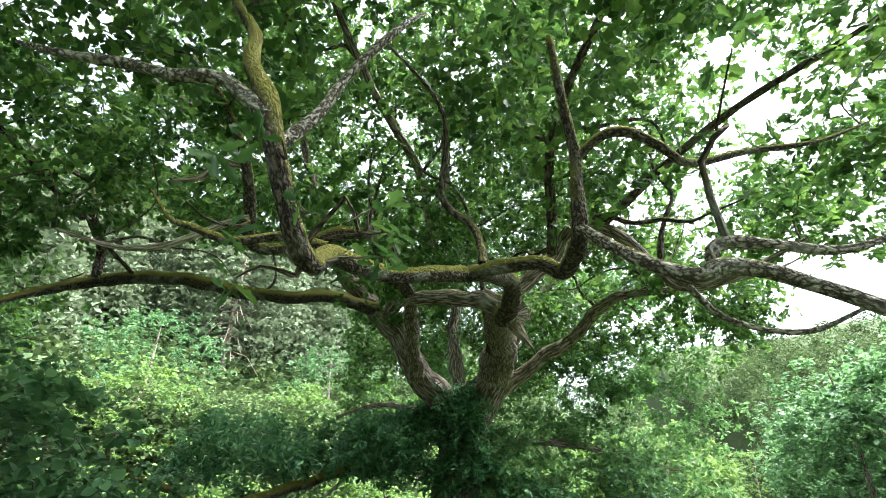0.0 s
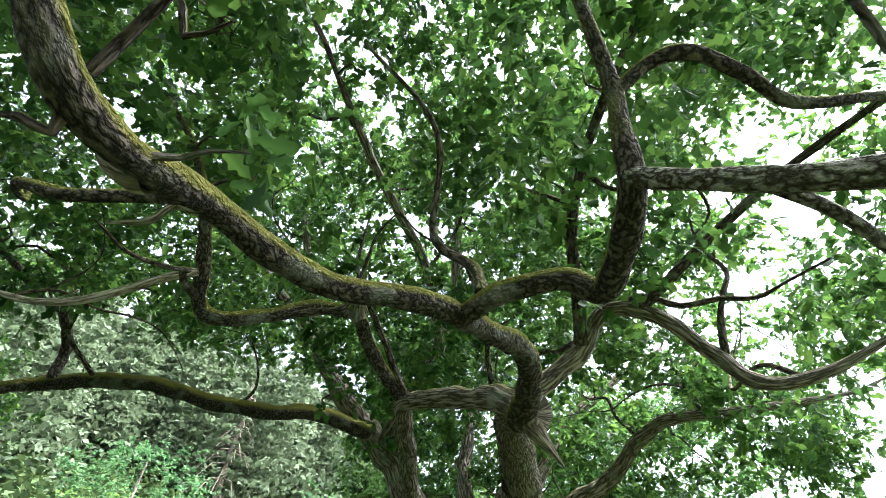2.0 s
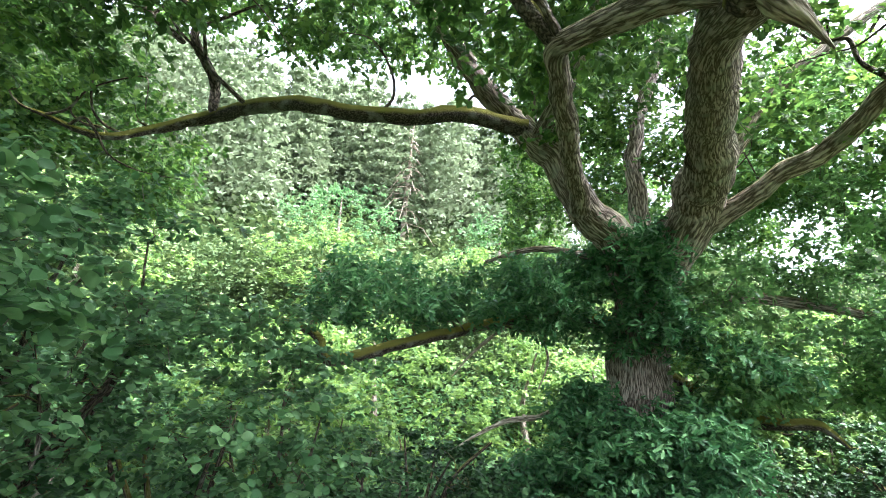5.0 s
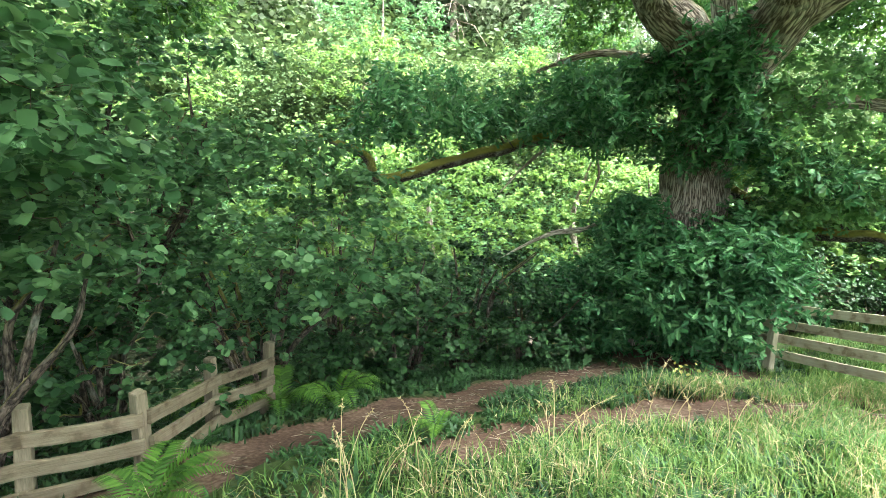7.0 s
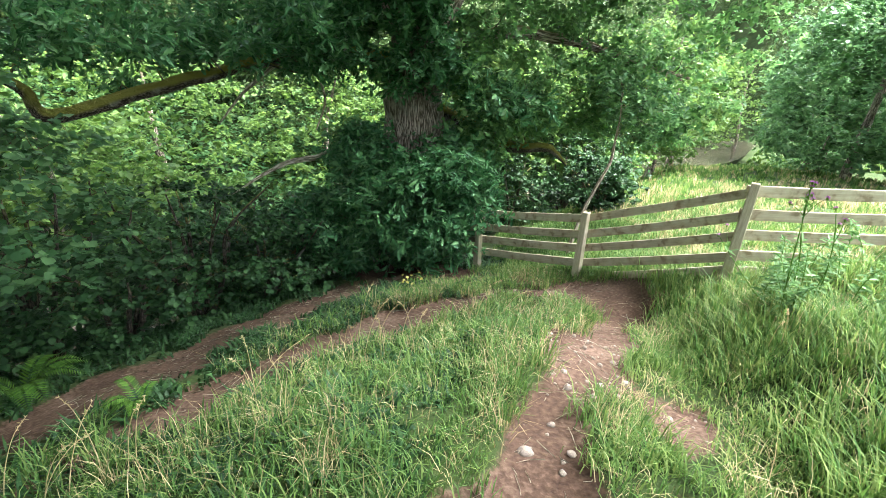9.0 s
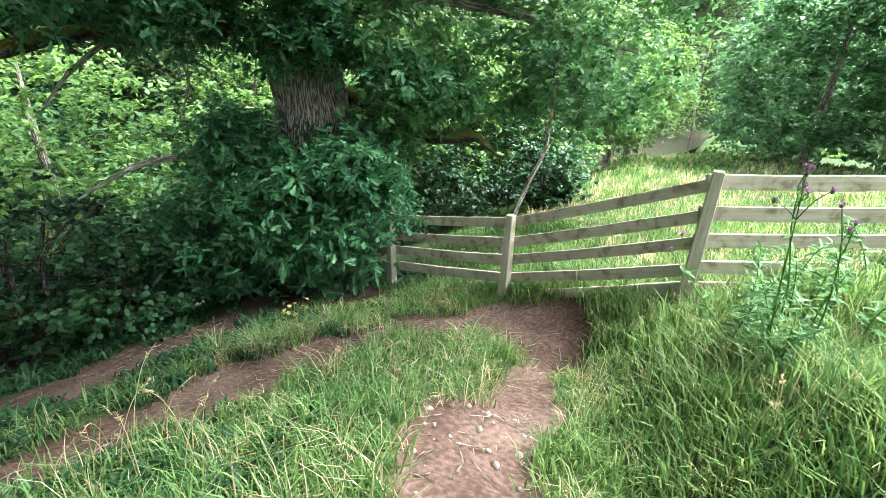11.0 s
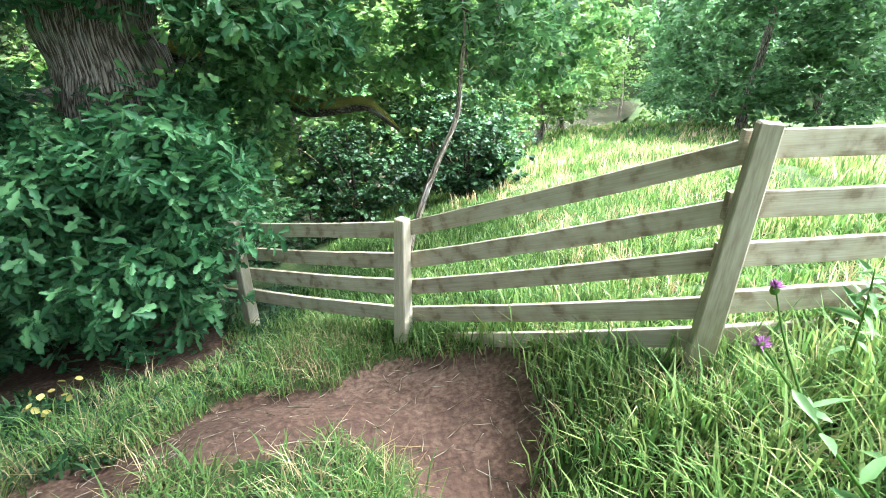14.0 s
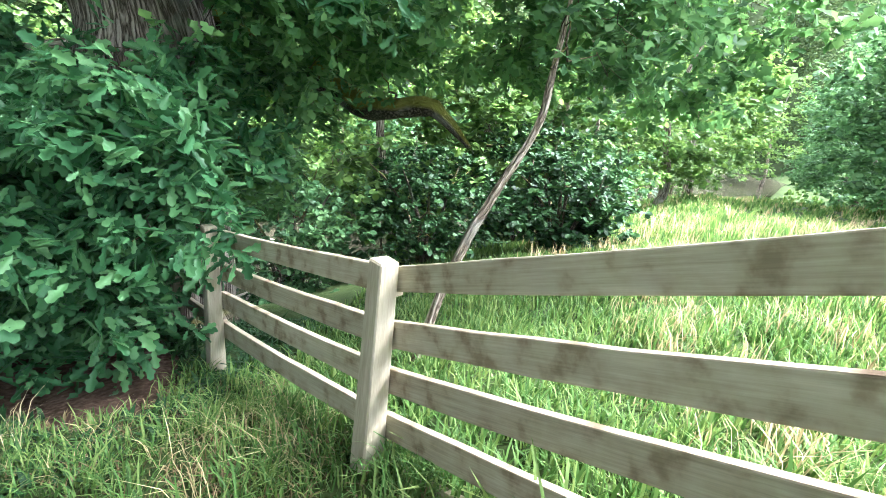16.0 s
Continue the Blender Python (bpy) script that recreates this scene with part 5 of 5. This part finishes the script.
def seed_stalk(x, y, high, lean):
    """Dry grass stalk with a drooping seed head."""
    z = float(ground_z(x, y)) - 0.03
    th = thing("seed_stalk", (x, y, z), "dry straw-coloured grass stalk with a seed head", "grass", "dry seed stalks")
    c = catmull([(x, y, z), (x + lean[0] * 0.25, y + lean[1] * 0.25, z + high * 0.5), (x + lean[0] * 0.6, y + lean[1] * 0.6, z + high * 0.85), (x + lean[0], y + lean[1], z + high)], 6)
    part("stalk", tubes_mesh("stalk", [(c, np.linspace(0.003, 0.0014, len(c)))], 5, 0), M_STRAW, th)
    n = 22
    k = rng.uniform(0.72, 1.0, n) * (len(c) - 1)
    i = k.astype(int).clip(0, len(c) - 2)
    at = c[i] + (c[i + 1] - c[i]) * (k - i)[:, None]
    grain = [(0, 0, 0), (0.16, 0.4, 0.02), (0, 1, 0), (-0.16, 0.4, 0.02)]
    part("seed_head", leaf_mesh("seed_head", grain, DIAMOND_F, at, turned(n, 0.1, np.tile((c[-1] - c[-3]) * 8, (n, 1))), rng.uniform(0.012, 0.027, n)), M_STRAW, th, "feathery dry seed head")


for cx, cy, n in ((-3.3, -5.85, 9), (-3.0, -5.5, 4), (-2.6, -4.6, 5), (-1.9, -3.6, 5), (-2.4, -3.4, 4), (-1.2, -2.6, 3), (1.3, -3.4, 3)):
    for _ in range(n):
        seed_stalk(cx + rng.normal() * 0.12, cy + rng.normal() * 0.12, rng.uniform(0.35, 0.62), (rng.normal() * 0.16, rng.normal() * 0.16))


def fern(at, fronds, length):
    a = np.array([*at, float(ground_z(*at))])
    th = thing("fern", tuple(a), "green fern with arching fronds on the bank", "fern", "ferns")
    for k in range(fronds):
        ang = rng.uniform(0, 6.28)
        o = np.array([math.cos(ang), math.sin(ang), 0])
        L = length * rng.uniform(0.7, 1.1)
        c = catmull([a, a + o * L * 0.3 + (0, 0, L * 0.5), a + o * L * 0.65 + (0, 0, L * 0.62), a + o * L + (0, 0, L * 0.45)], 9)
        n = len(c) - 3
        tan = np.gradient(c, axis=0)[3:]
        tan /= np.linalg.norm(tan, axis=1)[:, None]
        side = np.cross(tan, (0, 0, 1))
        side /= np.linalg.norm(side, axis=1)[:, None]
        nrm = np.cross(side, tan)
        at_, fr_, sz_ = [], [], []
        for sgn in (-1, 1):
            al = side * sgn * 0.9 + tan * 0.4
            al /= np.linalg.norm(al, axis=1)[:, None]
            fr_.append(np.stack([np.cross(al, nrm), al, nrm], 2))
            at_.append(c[3:])
            sz_.append(L * 0.24 * np.sin(np.linspace(0.9, 3.0, n)) + 0.01)
        lance = [(0, 0, 0), (0.085, 0.25, 0), (0.055, 0.6, -0.03), (0, 1, -0.1), (-0.055, 0.6, -0.03), (-0.085, 0.25, 0)]
        part("frond", leaf_mesh("frond", lance, [(0, 1, 2, 3), (0, 3, 4, 5)], np.vstack(at_), np.vstack(fr_), np.concatenate(sz_)), M_FERN, th)


for at, n, L in (((-4.2, -6.5), 9, 0.5), ((-3.9, -6.9), 8, 0.45), ((-5.6, -4.7), 9, 0.6), ((-5.3, -4.2), 8, 0.55), ((-6.3, -5.2), 8, 0.5), ((-3.6, -4.6), 6, 0.3)):
    fern(at, n, L)


def stone_mesh():
    bm = bmesh.new()
    bmesh.ops.create_icosphere(bm, subdivisions=2, radius=1.0)
    s = rng.uniform(0, 90)
    for v in bm.verts:
        v.co *= 1 + 0.28 * noise.noise((v.co.x * 1.3 + s, v.co.y * 1.3, v.co.z * 1.3))
        v.co.z *= 0.55
    for f in bm.faces:
        f.smooth = True
    me = bpy.data.meshes.new("stone")
    bm.to_mesh(me)
    bm.free()
    me.materials.append(M_STONE)
    return me


STONES = [stone_mesh() for _ in range(5)]


def lay_stone(x, y, r, sink=0.35, group="stones on the path", lab="small pale stone bedded in the earth path"):
    ob = new("stone", STONES[int(rng.integers(5))])
    z = float(ground_z(x, y)) - 0.05
    ob.matrix_basis = Matrix.LocRotScale((x, y, z + r * (0.5 - sink)), Euler((rng.uniform(-0.3, 0.3), rng.uniform(-0.3, 0.3), rng.uniform(0, 6))), (r, r * rng.uniform(0.7, 1), r))
    tagged(ob, lab, "stone", group)


lay_stone(-0.72, -4.85, 0.05)
placed = 0
while placed < 105:
    y = rng.uniform(-6.6, -2.6)
    x = rng.uniform(-1.4, 0.9)
    if path_amount(x, y) > 0.7:
        lay_stone(x, y, float(rng.choice([0.010, 0.012, 0.016, 0.02, 0.03])))
        placed += 1


def litter():
    """Small sticks and straw strewn on the bare earth."""
    tubes = []
    while len(tubes) < 620:
        x, y = rng.uniform(-4.8, 1.0), rng.uniform(-7, 0)
        if path_amount(x, y) < 0.6:
            continue
        L, a = rng.uniform(0.04, 0.22), rng.uniform(0, 6.28)
        p = []
        for k in (-0.5, 0.0, 0.5):
            q = np.array([x + math.cos(a) * L * k + rng.normal() * 0.008, y + math.sin(a) * L * k + rng.normal() * 0.008])
            p.append((q[0], q[1], float(ground_z(q[0], q[1])) - 0.03))
        tubes.append((np.array(p), [0.003, 0.0035, 0.0018]))
    ob = part("twig_litter", tubes_mesh("twig_litter", tubes, 4, 0), M_DEAD, None, "dry sticks strewn on the earth path", "stuff")
    ob["category"] = "litter"


litter()


def river_stones():
    v, sizes, loops, base = [], [], [], 0
    src = STONES[0]
    co = np.array([x.co for x in src.vertices])
    fc = np.array([f.vertices[:] for f in src.polygons])
    for k in range(140):
        y = rng.uniform(-8, 26)
        x = -(8.6 - 0.62 * y - 0.8 * math.sin(y * 0.21)) - rng.uniform(-1.2, 4.5)
        r = rng.uniform(0.1, 0.4)
        z = max(float(ground_z(x, y)), -2.85)
        v.append(co * r + (x, y, z + 0.1 * r))
        loops.append((fc + base).ravel())
        sizes.append(np.full(len(fc), 3))
        base += len(co)
    ob = part("river_stones", mesh_of("river_stones", np.vstack(v), np.concatenate(sizes), np.concatenate(loops), True), M_STONE, None, "pale boulders in the shallow river", "stuff")
    ob["category"] = "stones"


river_stones()

# a few yellowed leaves by the low foliage
yl = thing("yellow_leaved_plant", (-2.47, -0.45, float(ground_z(-2.47, -0.45))), "small plant with yellowed leaves at the path edge", "plant")
c = np.array([-2.47, -0.45, float(ground_z(-2.47, -0.45)) + 0.14])
part("leaf_set", leaf_mesh("leaf_set", ROUND, ROUND_F, c + rng.normal(size=(14, 3)) * (0.10, 0.08, 0.05), turned(14, 0.6), rng.uniform(0.04, 0.07, 14)), M_YELLOW, yl, "", "stuff")
part("stem", tubes_mesh("stem", [(np.array([c - (0, 0, 0.2), c - (0.02, 0, 0.08), c]), [0.006, 0.005, 0.003])], 5, 0), M_FERN, yl)
